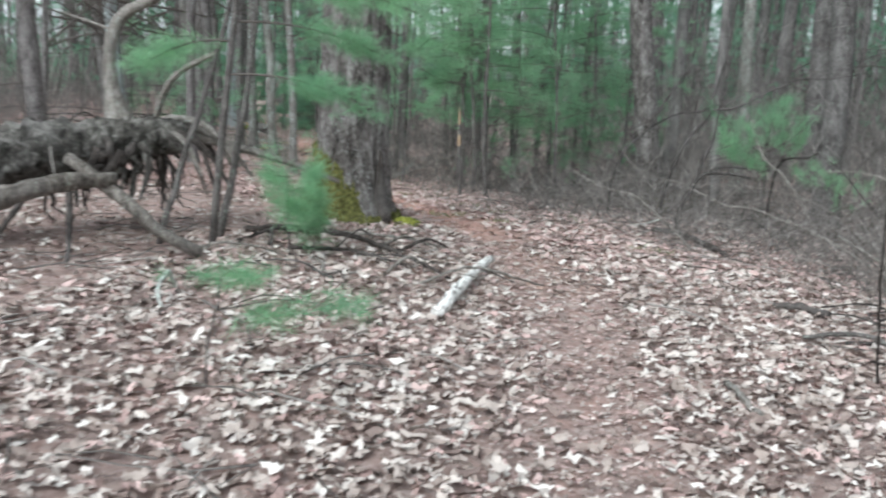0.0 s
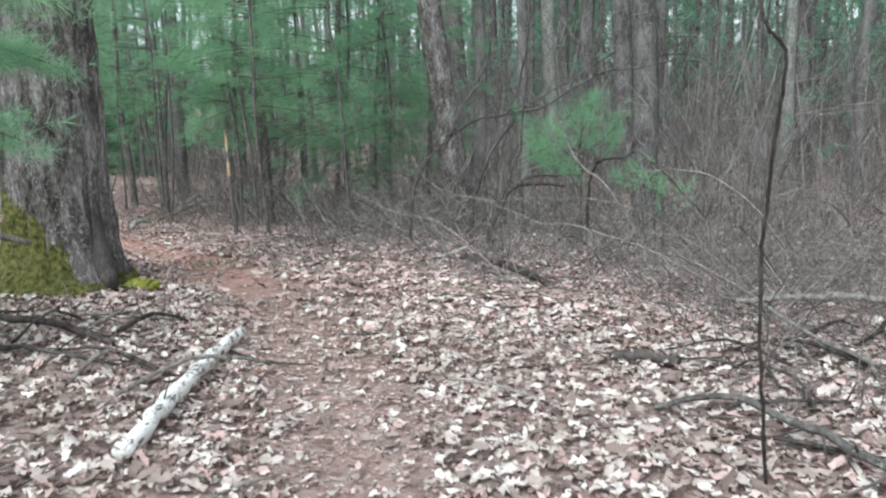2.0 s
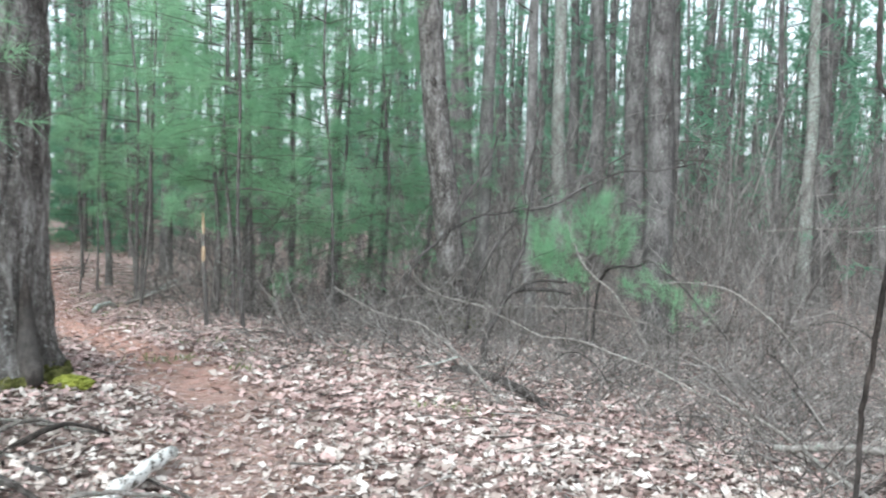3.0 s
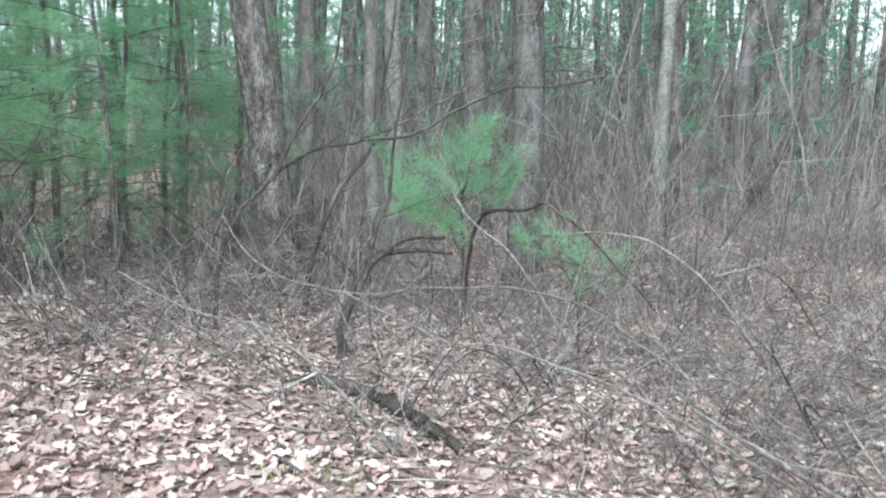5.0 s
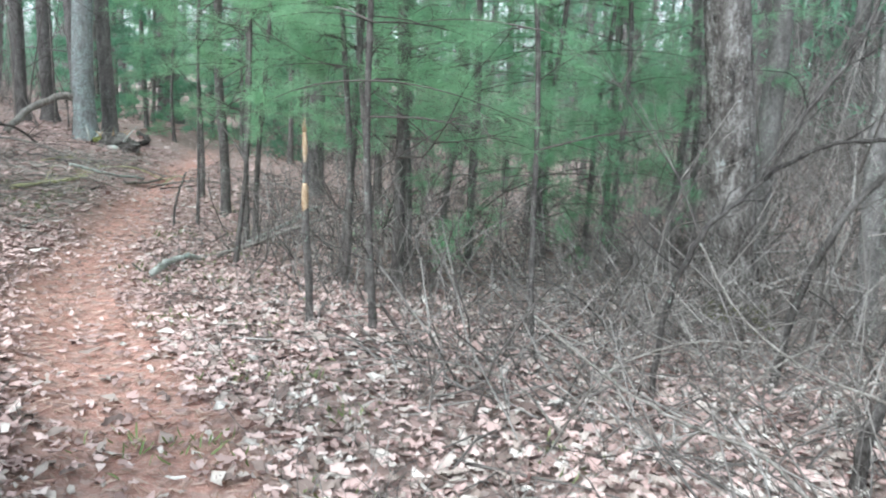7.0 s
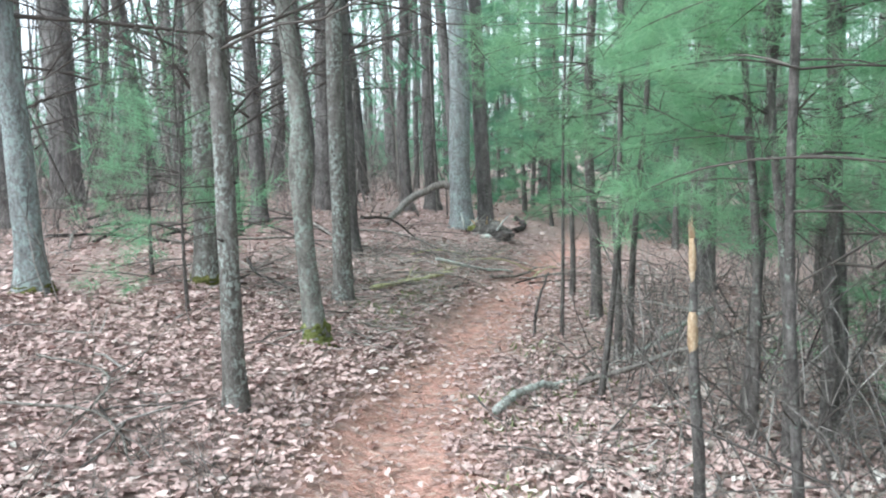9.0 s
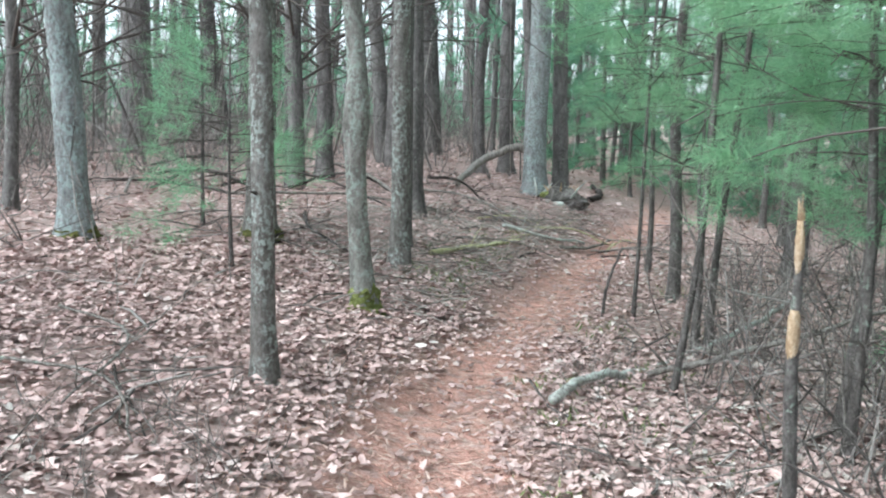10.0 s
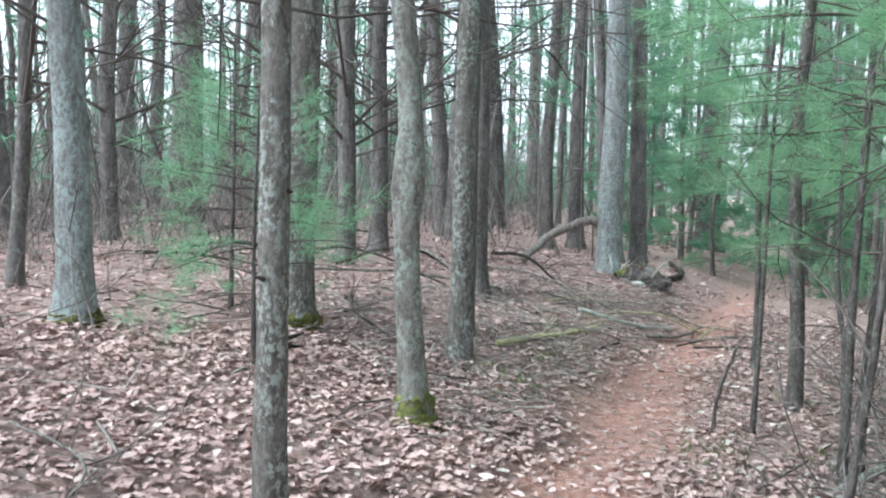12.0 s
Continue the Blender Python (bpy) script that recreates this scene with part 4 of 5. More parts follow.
    stick("sapling", [(-.26, 12.5, -.03), (-.17, 12.5, .58), (-.03, 12.5, .97), (.08, 12.5, 1.17), (.25, 12.5, 1.4), (.37, 12.5, 1.61), (.37, 12.5, 1.81), (.42, 12.5, 2.07), (.5, 12.5, 2.45), (.55, 12.5, 3.2)], .026, .01, LIMB_DARK, "bare leaning sapling with dark bark", "sapling", 8, .05, 9, 41, .7, twig_mat_=TWIG_DARK)
    stick("branch", [(.30, 12.42, 1.58), (.64, 12.2, 1.65), (.98, 12.1, 1.87), (1.35, 12.0, 2.06), (1.64, 11.9, 2.08), (2.1, 11.8, 2.2)], .016, .007, LIMB_DARK, "dark bare limb slanting up through brush", "branch", 8, .05, 8, 42, .6)
    stick("sapling", [(1.2, 12.8, -.02), (1.22, 12.7, .6), (1.30, 12.5, 1.0), (1.57, 12.1, 1.09), (1.67, 11.9, 1.17), (1.77, 11.7, 1.09), (1.92, 11.5, .96), (2.3, 11.1, .5)], .018, .008, LIMB_DARK, "dark arching bare sapling among brush", "sapling", 8, .06, 7, 22, .4)
    stick("branch", [(.84, 12.0, 1.5), (.88, 11.9, 1.31), (.97, 11.7, 1.08), (1.09, 11.5, .93), (1.24, 11.3, .81), (1.5, 11.0, .4), (1.7, 10.8, .0)], .009, .012, DEADWOOD, "pale curved branch hanging through brush", "branch", 7, .05, 7, 23, .35)
    stick("branch", [(3.2, 11.0, .1), (2.7, 11.2, .75), (2.2, 11.4, 1.0), (1.6, 11.6, .92)], .016, .007, DEADWOOD, "thin grey branch leaning through brush", "branch", twigs=6, seed=24)
    for i in range(34):
        rng = np.random.RandomState(540 + i)
        x, y, a, ln = rng.uniform(-1.6, 5.0), rng.uniform(9.2, 13.5), rng.rand() * 6.28, rng.uniform(.4, 1.1)
        up = rng.uniform(.1, .75)
        stick("branch", [(x, y, -.02), (x + .35 * math.cos(a) * ln, y + .35 * math.sin(a) * ln, up * .7), (x + .75 * math.cos(a + .3) * ln, y + .75 * math.sin(a + .3) * ln, up), (x + 1.2 * math.cos(a + .5) * ln, y + 1.2 * math.sin(a + .5) * ln, up * rng.uniform(.3, 1.2))],
              .008, .003, (DEADWOOD, LIMB_DARK, LIMB_DARK)[i % 3], "thin bare arching branch in low brush", "branch", 5, .04, 5, 580 + i, .35)
    # slender bent sapling close to the trail
    stick("sapling", [(1.19, 5.25, -.03), (1.12, 5.12, .45), (1.07, 5.0, .94), (1.07, 4.96, 1.14), (1.07, 4.91, 1.33), (1.08, 4.87, 1.49), (1.08, 4.83, 1.67), (1.05, 4.82, 1.72), (1.0, 4.81, 1.78), (.985, 4.8, 1.88), (.985, 4.79, 2.05), (1.0, 4.77, 2.4), (1.0, 4.75, 2.8)], .0075, .0052, DARKWOOD, "slender bare sapling with a crooked stem", "sapling", rough=.03, seed=25)
    stick("branch", [(1.5, 7.3, 1.45), (2.1, 6.93, 1.56), (2.40, 6.75, 1.63), (2.56, 6.53, 1.53), (3.1, 6.3, 1.6), (3.5, 6.3, 0)], .003, .008, DEADWOOD, "thin bare branch of a leaning shrub", "branch", twigs=6, seed=26)
    # dark rotten debris on both sides of the trail
    for i in range(22):
        rng = np.random.RandomState(620 + i)
        x, y = (rng.uniform(1.2, 2.9), rng.uniform(5.6, 8.3)) if i % 2 else (rng.uniform(-3.3, -1.75), rng.uniform(5.5, 7.4))
        a, ln = rng.rand() * 3.1, rng.uniform(.15, .45)
        stick("branch", [(x - math.cos(a) * ln, y - math.sin(a) * ln, .03), (x, y, rng.uniform(.06, .16)), (x + math.cos(a + .3) * ln, y + math.sin(a + .3) * ln, .04)],
              rng.uniform(.008, .022), .006, (DARKWOOD, LIMB_DARK, DEADWOOD)[i % 3], "short dark broken branch on leaf litter", "branch", 7, .1, 4, 660 + i, .28)
    # lichened log on the downhill edge
    stick("log", [(-4.49, 12.34, .05), (-4.57, 12.66, .08), (-4.58, 12.96, .07), (-4.66, 13.3, .01), (-4.71, 13.9, .0), (-4.72, 14.72, .10), (-4.92, 15.65, .10), (-5.1, 16.4, .08)], .026, .016, PALEWOOD, "crooked pale green lichened log on leaves", "log", 12, .06, seed=27, twigs=3)
    stick("branch", [(-3.6, 14.4, .55), (-3.95, 13.63, .32), (-4.5, 13.2, .06)], .012, .02, DEADWOOD, "grey branch leaning on the leaf litter", "branch", twigs=7, seed=28, twig_len=.6)
    stick("branch", [(-4.85, 14.3, -.02), (-4.95, 14.45, .55), (-5.1, 14.6, 1.05), (-5.25, 14.9, 1.9)], .022, .01, BARK_DARK, "forked bare sapling stem", "sapling", twigs=3, seed=29, twig_len=.6)
    stick("stick", [(-5.6, 14.2, -.02), (-5.58, 14.22, .25), (-5.5, 14.28, .55)], .014, .009, BARK_DARK, "short upright dead stem", seed=30)
    # brushwood on the bank ahead
    stick("branch", [(-7.26, 13.95, .05), (-7.48, 14.64, .06), (-7.77, 15.63, .05)], .026, .016, YELLOWSTICK, "yellow lichened branch lying on the bank", "branch", twigs=3, seed=31)
    stick("branch", [(-8.02, 15.64, .12), (-7.88, 16.07, .07), (-7.88, 16.84, .04)], .022, .012, PALEWOOD, "pale bare branch lying on the bank", "branch", twigs=2, seed=32)
    stick("branch", [(-7.7, 16.2, .04), (-7.75, 16.8, .05), (-8.0, 17.5, .05)], .02, .014, DEADWOOD, "grey branch lying beside the trail", "branch", twigs=2, seed=33)
    stick("branch", [(-10.10, 16.38, .22), (-9.85, 16.69, .22), (-9.56, 16.87, .02)], .022, .012, DARKWOOD, "dark arched branch on the bank", "branch", twigs=4, seed=34)
    stick("log", [(-10.55, 17.3, .05), (-10.7, 17.9, .35), (-10.5, 18.35, .62), (-10.35, 18.55, .62)], .05, .06, DEADWOOD, "grey log leaning against a pale trunk", "log", 9, seed=35)
    stick("log", [(-10.0, 19.6, .03), (-10.4, 20.4, .04), (-11.2, 21.2, .05)], .05, .04, DARKWOOD, "dark fallen log near the trail", "log", 11, .1, seed=36)
    stick("branch", [(-6.2, 10.5, .06), (-5.6, 10.6, .10), (-5.0, 10.1, .06)], .008, .005, DEADWOOD, "grey brushwood branch on leaves", "branch", twigs=12, seed=38, twig_len=.5)
    stick("branch", [(-5.6, 9.9, .06), (-5.1, 10.3, .11), (-4.6, 10.2, .06)], .008, .005, DEADWOOD, "grey brushwood branch on leaves", "branch", twigs=12, seed=39, twig_len=.5)
    stick("branch", [(-8.7, 13.6, .05), (-8.0, 13.2, .07), (-7.3, 13.1, .05)], .016, .01, DARKWOOD, "dark thin branch lying on the bank", "branch", twigs=2, seed=40)
    for i in range(16):
        rng = np.random.RandomState(460 + i)
        x, y, a, ln = rng.uniform(-8.6, -6.9), rng.uniform(14.2, 17.6), rng.rand() * 3.1, rng.uniform(.25, .6)
        stick("branch", [(x - math.cos(a) * ln, y - math.sin(a) * ln, .03), (x, y, rng.uniform(.04, .12)), (x + math.cos(a) * ln, y + math.sin(a) * ln, .03)],
              .010, .005, (DARKWOOD, DEADWOOD, YELLOWSTICK, DEADWOOD)[i % 4], "thin dead branch in a heap of brushwood", "branch", twigs=5, seed=480 + i, twig_len=.25)
    for i in range(14):
        rng = np.random.RandomState(400 + i)
        x, y, a, ln = rng.uniform(-14, -9), rng.uniform(11.5, 17), rng.rand() * 3.1, rng.uniform(.5, 1.3)
        stick("branch", [(x - math.cos(a) * ln, y - math.sin(a) * ln, .05), (x, y, rng.uniform(.08, .3)), (x + math.cos(a) * ln, y + math.sin(a) * ln, .05)],
              .018, .01, DARKWOOD if i % 2 else DEADWOOD, "dead branch lying on the leafy bank", "branch", twigs=5, seed=420 + i)


build_wood()


def build_snag():
    """The broken sapling with its bark stripped to orange wood."""
    x, y = -3.0, 11.85
    root = tagged(empty("snag", x, y), "broken sapling stripped to pale orange wood", "snag")
    rng = np.random.RandomState(8)
    s = Soup()
    u = np.linspace(-0.05, 1.2, 22)
    line = np.stack([-0.03 * u + 0.006 * np.sin(u * 7), -0.02 * u, u], -1)
    s.tube(line, np.interp(u, [0, .6, .72, .85, 1.0, 1.3], [.026, .023, .021, .017, .015, .012]), 10, True, .05, rng)
    part("stem", s.mesh("stem", BARK_DARK), root)
    for lo, hi, rad in ((.72, .90, .0215), (1.02, 1.2, .0150)):
        s = Soup()
        u = np.linspace(lo, hi, 10)
        line = np.stack([-0.03 * u + 0.006 * np.sin(u * 7), -0.02 * u - 0.005, u], -1)
        s.tube(line, rad * np.sin(np.linspace(.45, 2.6, 10)) ** .5, 9, True, .05, rng)
        part("bare_wood", s.mesh("bare_wood", SNAGWOOD), root, "bare orange wood")
    s = Soup()
    for k in range(5):
        s.tube([(-.032 + .008 * math.cos(k * 1.3), -.024 + .008 * math.sin(k * 1.3), 1.17), (-.034 + .012 * math.cos(k * 1.3), -.024 + .012 * math.sin(k * 1.3), 1.23 + .015 * k)], [.006, .001], 4)
    part("splinters", s.mesh("splinters", SNAGWOOD), root, "pale torn splinters")


build_snag()


def build_fallen_tree():
    """A wind-thrown tree on the bank, its roots spread in the air."""
    gz = ground_z(-4.6, 6.2)
    root = tagged(empty("fallen_tree", -4.6, 6.2), "wind-thrown grey tree with bare roots on the bank", "fallen tree")
    rng = np.random.RandomState(12)

    def limb(name, pts, r0, r1, mat=DEADWOOD, sides=10, rough=.07, label=""):
        line = smooth_line(pts)
        line = line - np.array([-4.6, 6.2, 0])
        s = Soup()
        s.tube(line, np.linspace(r0, r1, len(line)), sides, True, rough, rng)
        part(name, s.mesh(name, mat), root, label)
    limb("trunk", [(-4.22, 6.75, .76), (-4.38, 6.58, .78), (-4.55, 6.42, .75), (-4.75, 6.15, .71), (-4.88, 5.85, .68), (-5.02, 5.5, .64), (-5.2, 5.0, .52), (-5.8, 3.8, .35)], .13, .29, ROUGHLOG, 30, .13)
    limb("limb", [(-3.98, 5.45, .55), (-4.23, 5.1, .53), (-4.5, 4.6, .42), (-5.0, 3.8, .3)], .05, .09, LIMBWOOD, 16, .10)
    limb("limb", [(-3.36, 5.56, .02), (-3.6, 5.4, .2), (-3.9, 5.4, .42), (-4.3, 5.5, .6)], .042, .05, LIMBWOOD, 14, .10)
    limb("limb", [(-3.75, 5.5, .25), (-4.1, 5.55, .46), (-4.5, 5.6, .66)], .035, .05, LIMBWOOD, 14, .10)
    line = smooth_line([(-4.66, 6.5, .80), (-4.70, 6.5, .98), (-4.76, 6.52, 1.2), (-4.79, 6.54, 1.4), (-4.76, 6.56, 1.62), (-4.66, 6.6, 1.80), (-4.42, 6.66, 1.93), (-4.1, 6.7, 2.05)]) - np.array([-4.6, 6.2, 0])
    s = Soup()
    u = np.linspace(0, 1, len(line))
    s.tube(line, np.interp(u, [0, .12, .25, .45, .7, 1], [.19, .11, .065, .05, .055, .03]), 14, True, .06, rng)
    part("limb", s.mesh("limb", DEADWOOD), root, "upright pale limb with a flared foot")
    limb("limb", [(-4.75, 6.56, 1.66), (-4.95, 6.6, 1.72), (-5.3, 6.6, 1.82)], .016, .006, DEADWOOD, 7)
    limb("limb", [(-4.42, 6.62, .85), (-4.3, 6.55, 1.1), (-4.1, 6.5, 1.32), (-3.72, 6.5, 1.5)], .03, .022, DEADWOOD, 8, label="broken pale branch")
    for k in range(11):
        a = -0.6 + k * 0.26
        ln = rng.uniform(.5, 1.1)
        p0 = np.array([-4.4 + .05 * rng.normal(), 6.7 + .08 * rng.normal(), .78 + .06 * rng.normal()])
        d = np.array([math.cos(a) * .8, math.sin(a) * .55, -.35 + .4 * rng.rand()])
        pts = [p0, p0 + d * ln * .35 + np.array([0, 0, .08]), p0 + d * ln * .7, p0 + d * ln + np.array([0, 0, -.25])]
        limb("root", pts, .05, .012, DARKWOOD if k % 3 == 0 else DEADWOOD, 7, .1)
    limb("root", [(-4.3, 6.8, .8), (-3.9, 7.0, .7), (-3.5, 7.3, .55), (-3.1, 7.6, .36)], .05, .02)
    # hanging roots and torn bark under the trunk
    for k in range(16):
        u = rng.rand()
        p0 = np.array([-4.3 - .6 * u, 6.8 - 1.1 * u, .72 - .06 * u]) + rng.normal(size=3) * .05
        d = np.array([rng.normal() * .25 + .15, rng.normal() * .2, -1.0])
        ln = rng.uniform(.25, .6)
        limb("root", [p0, p0 + d * ln * .4 + rng.normal(size=3) * .04, p0 + d * ln * .75 + rng.normal(size=3) * .05, p0 + d * ln], .022, .006, DARKWOOD, 6, .12)
    for k in range(26):
        p0 = np.array([-4.3 - .5 * rng.rand(), 6.6 - .6 * rng.rand(), .70]) + rng.normal(size=3) * .06
        d = np.array([rng.normal() * .35 + .1, rng.normal() * .3 - .2, -.8])
        ln = rng.uniform(.2, .5)
        limb("root", [p0, p0 + d * ln * .35 + rng.normal(size=3) * .04, p0 + d * ln * .7 + rng.normal(size=3) * .06, p0 + d * ln], .045, .008, ROUGHLOG if k % 2 else DARKWOOD, 7, .2)
    limb("limb", [(-4.5, 5.6, .5), (-4.2, 5.2, .15), (-4.0, 4.9, -.02)], .03, .015, DARKWOOD, 7)
    limb("limb", [(-4.6, 5.3, .45), (-4.6, 4.9, .12), (-4.5, 4.6, -.02)], .025, .012, DARKWOOD, 7)
    limb("limb", [(-4.9, 5.9, .75), (-4.4, 5.3, .7), (-4.05, 4.9, .62)], .012, .006, DEADWOOD, 6)
    stick("sapling", [(-3.95, 5.9, -.05), (-3.75, 6.0, .7), (-3.6, 6.2, 1.4), (-3.4, 6.3, 2.2), (-3.1, 6.4, 3.4)], .028, .014, BARK_DARK, "dark slanting bare sapling by a fallen tree", "sapling", twigs=4, seed=51)
    stick("sapling", [(-3.75, 6.5, -.05), (-3.6, 6.6, .83), (-3.52, 6.7, 1.58), (-3.45, 6.8, 2.6)], .035, .02, BARK_DARK, "dark bare sapling by a fallen tree", "sapling", twigs=4, seed=52)
    stick("stick", [(-3.05, 4.75, 0), (-3.0, 4.6, .16), (-2.95, 4.4, .12), (-2.8, 4.2, .02)], .018, .01, PALEWOOD, "crooked pale stick in leaf litter", seed=53)
    tree("pine_tree", -7.4, 8.7, .11, 12, BARK_PINE, "dark pine trunk on the bank", dead=8)
    tree("tree", -6.0, 9.8, .06, 11, BARK_PINE, "dark trunk on the bank", dead=10)


build_fallen_tree()


def build_stump():
    """A torn, rotten log butt and its broken pieces at the foot of two trunks."""
    x, y = -9.62, 18.55
    root = tagged(empty("rotten_log", x, y), "rotten broken log end with torn pale wood beside the trail", "log")
    rng = np.random.RandomState(31)

    def lump(name, at, size, turn, mat, label=""):
        bm = bmesh.new()
        bmesh.ops.create_icosphere(bm, subdivisions=3, radius=1)
        shift = Vector(rng.uniform(-9, 9, 3))
        for v in bm.verts:
            k = 1 + .35 * noise.noise(v.co * 1.7 + shift) + .22 * noise.noise(v.co * 4.5 + shift) + .12 * noise.noise(v.co * 11 + shift)
            v.co = Vector((v.co.x * size[0], v.co.y * size[1], v.co.z * size[2])) * k
        me = bpy.data.meshes.new(name)
        bm.to_mesh(me)
        bm.free()
        me.materials.append(mat)
        part(name, me, root, label, pose(*at, *turn))
    lump("body", (0, 0, .08), (.34, .2, .15), (0, 8, 20), ROUGHLOG)
    lump("rotten_end", (.27, -.12, .03), (.17, .12, .085), (0, 0, 10), DARKWOOD, "dark rotten end")
    lump("chunk", (-.32, -.1, .06), (.16, .1, .08), (0, -10, 40), DARKWOOD)
    lump("chunk", (-.12, -.22, .05), (.13, .05, .05), (0, 5, -20), DEADWOOD)
    lump("chunk", (.1, -.24, .04), (.12, .04, .04), (0, 0, 30), PALEWOOD)
    lump("chunk", (-.45, .12, .14), (.2, .07, .08), (0, -25, 10), DEADWOOD)
    lump("moss_patch", (-.2, -.12, .14), (.12, .1, .05), (0, 0, 0), FOOT_MOSS, "olive-green moss patch")
    for k in range(16):
        a = rng.rand() * 6.28
        p = np.array([-.08 + .22 * rng.normal(), -.02 + .1 * rng.normal(), .12])
        ln = rng.uniform(.1, .26)
        s = Soup()
        s.tube(np.array([p, p + [.3 * ln * math.cos(a), .3 * ln * math.sin(a), .5 * ln], p + [.8 * ln * math.cos(a), .8 * ln * math.sin(a), ln]]), [.022, .016, .004], 5, True, .15, rng)
        part("splinter", s.mesh("splinter", (SNAGWOOD, DEADWOOD, PALEWOOD)[k % 3]), root)


build_stump()


# ---- undergrowth: leafless shrubs too many to count ----
def shrub_template(seed, stems=7, thick=.0082, spread=.6, forks=3, far=False, wild=.26):
    rng = np.random.RandomState(seed)
    v, f = [], []

    def tip(p, q, r):
        a = np.cross(q - p, rng.normal(size=3))
        a *= r / (np.linalg.norm(a) + 1e-9)
        b = np.cross((q - p) / (np.linalg.norm(q - p) + 1e-9), a)
        i = len(v)
        v.extend([p + a, p - a * .5 + b * .87, p - a * .5 - b * .87, q])
        f.extend([(i, i + 1, i + 3), (i + 1, i + 2, i + 3), (i + 2, i, i + 3)])

    def seg(p, q, r):
        d = q - p
        a = np.cross(d, rng.normal(size=3))
        a *= r / (np.linalg.norm(a) + 1e-9)
        b = np.cross(d / (np.linalg.norm(d) + 1e-9), a)
        i = len(v)
        for c in (p, q):
            w = 1.0 if c is p else 0.7
            for k in range(3):
                th = k * 2.0944
                v.append(c + w * (a * math.cos(th) + b * math.sin(th)))
        for k in range(3):
            f.append((i + k, i + (k + 1) % 3, i + 3 + (k + 1) % 3))
            f.append((i + k, i + 3 + (k + 1) % 3, i + 3 + k))

    def grow(p, d, ln, r, level):
        k = 3 if level == 0 else 1 if far else 2
        for i in range(k):
            d = d + rng.normal(size=3) * wild + np.array([0, 0, .05])
            d /= np.linalg.norm(d)
            q = p + d * ln / k
            (tip if level and i == k - 1 else seg)(p, q, r)
            r *= .78
            if level == 0:
                for _ in range(rng.randint(1, forks)):
                    e = d + rng.normal(size=3) * .55
                    grow(q, e / np.linalg.norm(e), ln * rng.uniform(.35, .6), r * .6, 1)
            p = q
    for _ in range(stems):
        d = np.array([rng.normal() * spread, rng.normal() * spread, 1.0])
        grow(np.array([rng.normal() * .16, rng.normal() * .16, -.03]), d / np.linalg.norm(d), rng.uniform(.35, 1.2), thick, 0)
    return np.array(v), np.array(f)


def scatter(count, box, accept, rng):
    x0, y0, x1, y1 = box
    out = np.zeros((0, 2))
    while len(out) < count:
        p = np.stack([rng.uniform(x0, x1, count), rng.uniform(y0, y1, count)], -1)
        keep = accept(p[:, 0], p[:, 1]) > rng.rand(count)
        out = np.concatenate([out, p[keep]])
    return out[:count]


CAMERA_LINE = np.array([(0, -1), (0, 0), (.1, 1), (.2, 2), (.2, 3), (0, 4.5), (-.35, 5.8), (-.65, 6.8), (-1.1, 8), (-1.5, 8.8), (-2, 9.2), (-2.6, 9.8), (-3.3, 10.4)])


def clear_of_walk(x, y):
    d = np.full(np.shape(x), 1e9)
    for px, py in CAMERA_LINE:
        d = np.minimum(d, np.hypot(x - px, y - py))
    return d


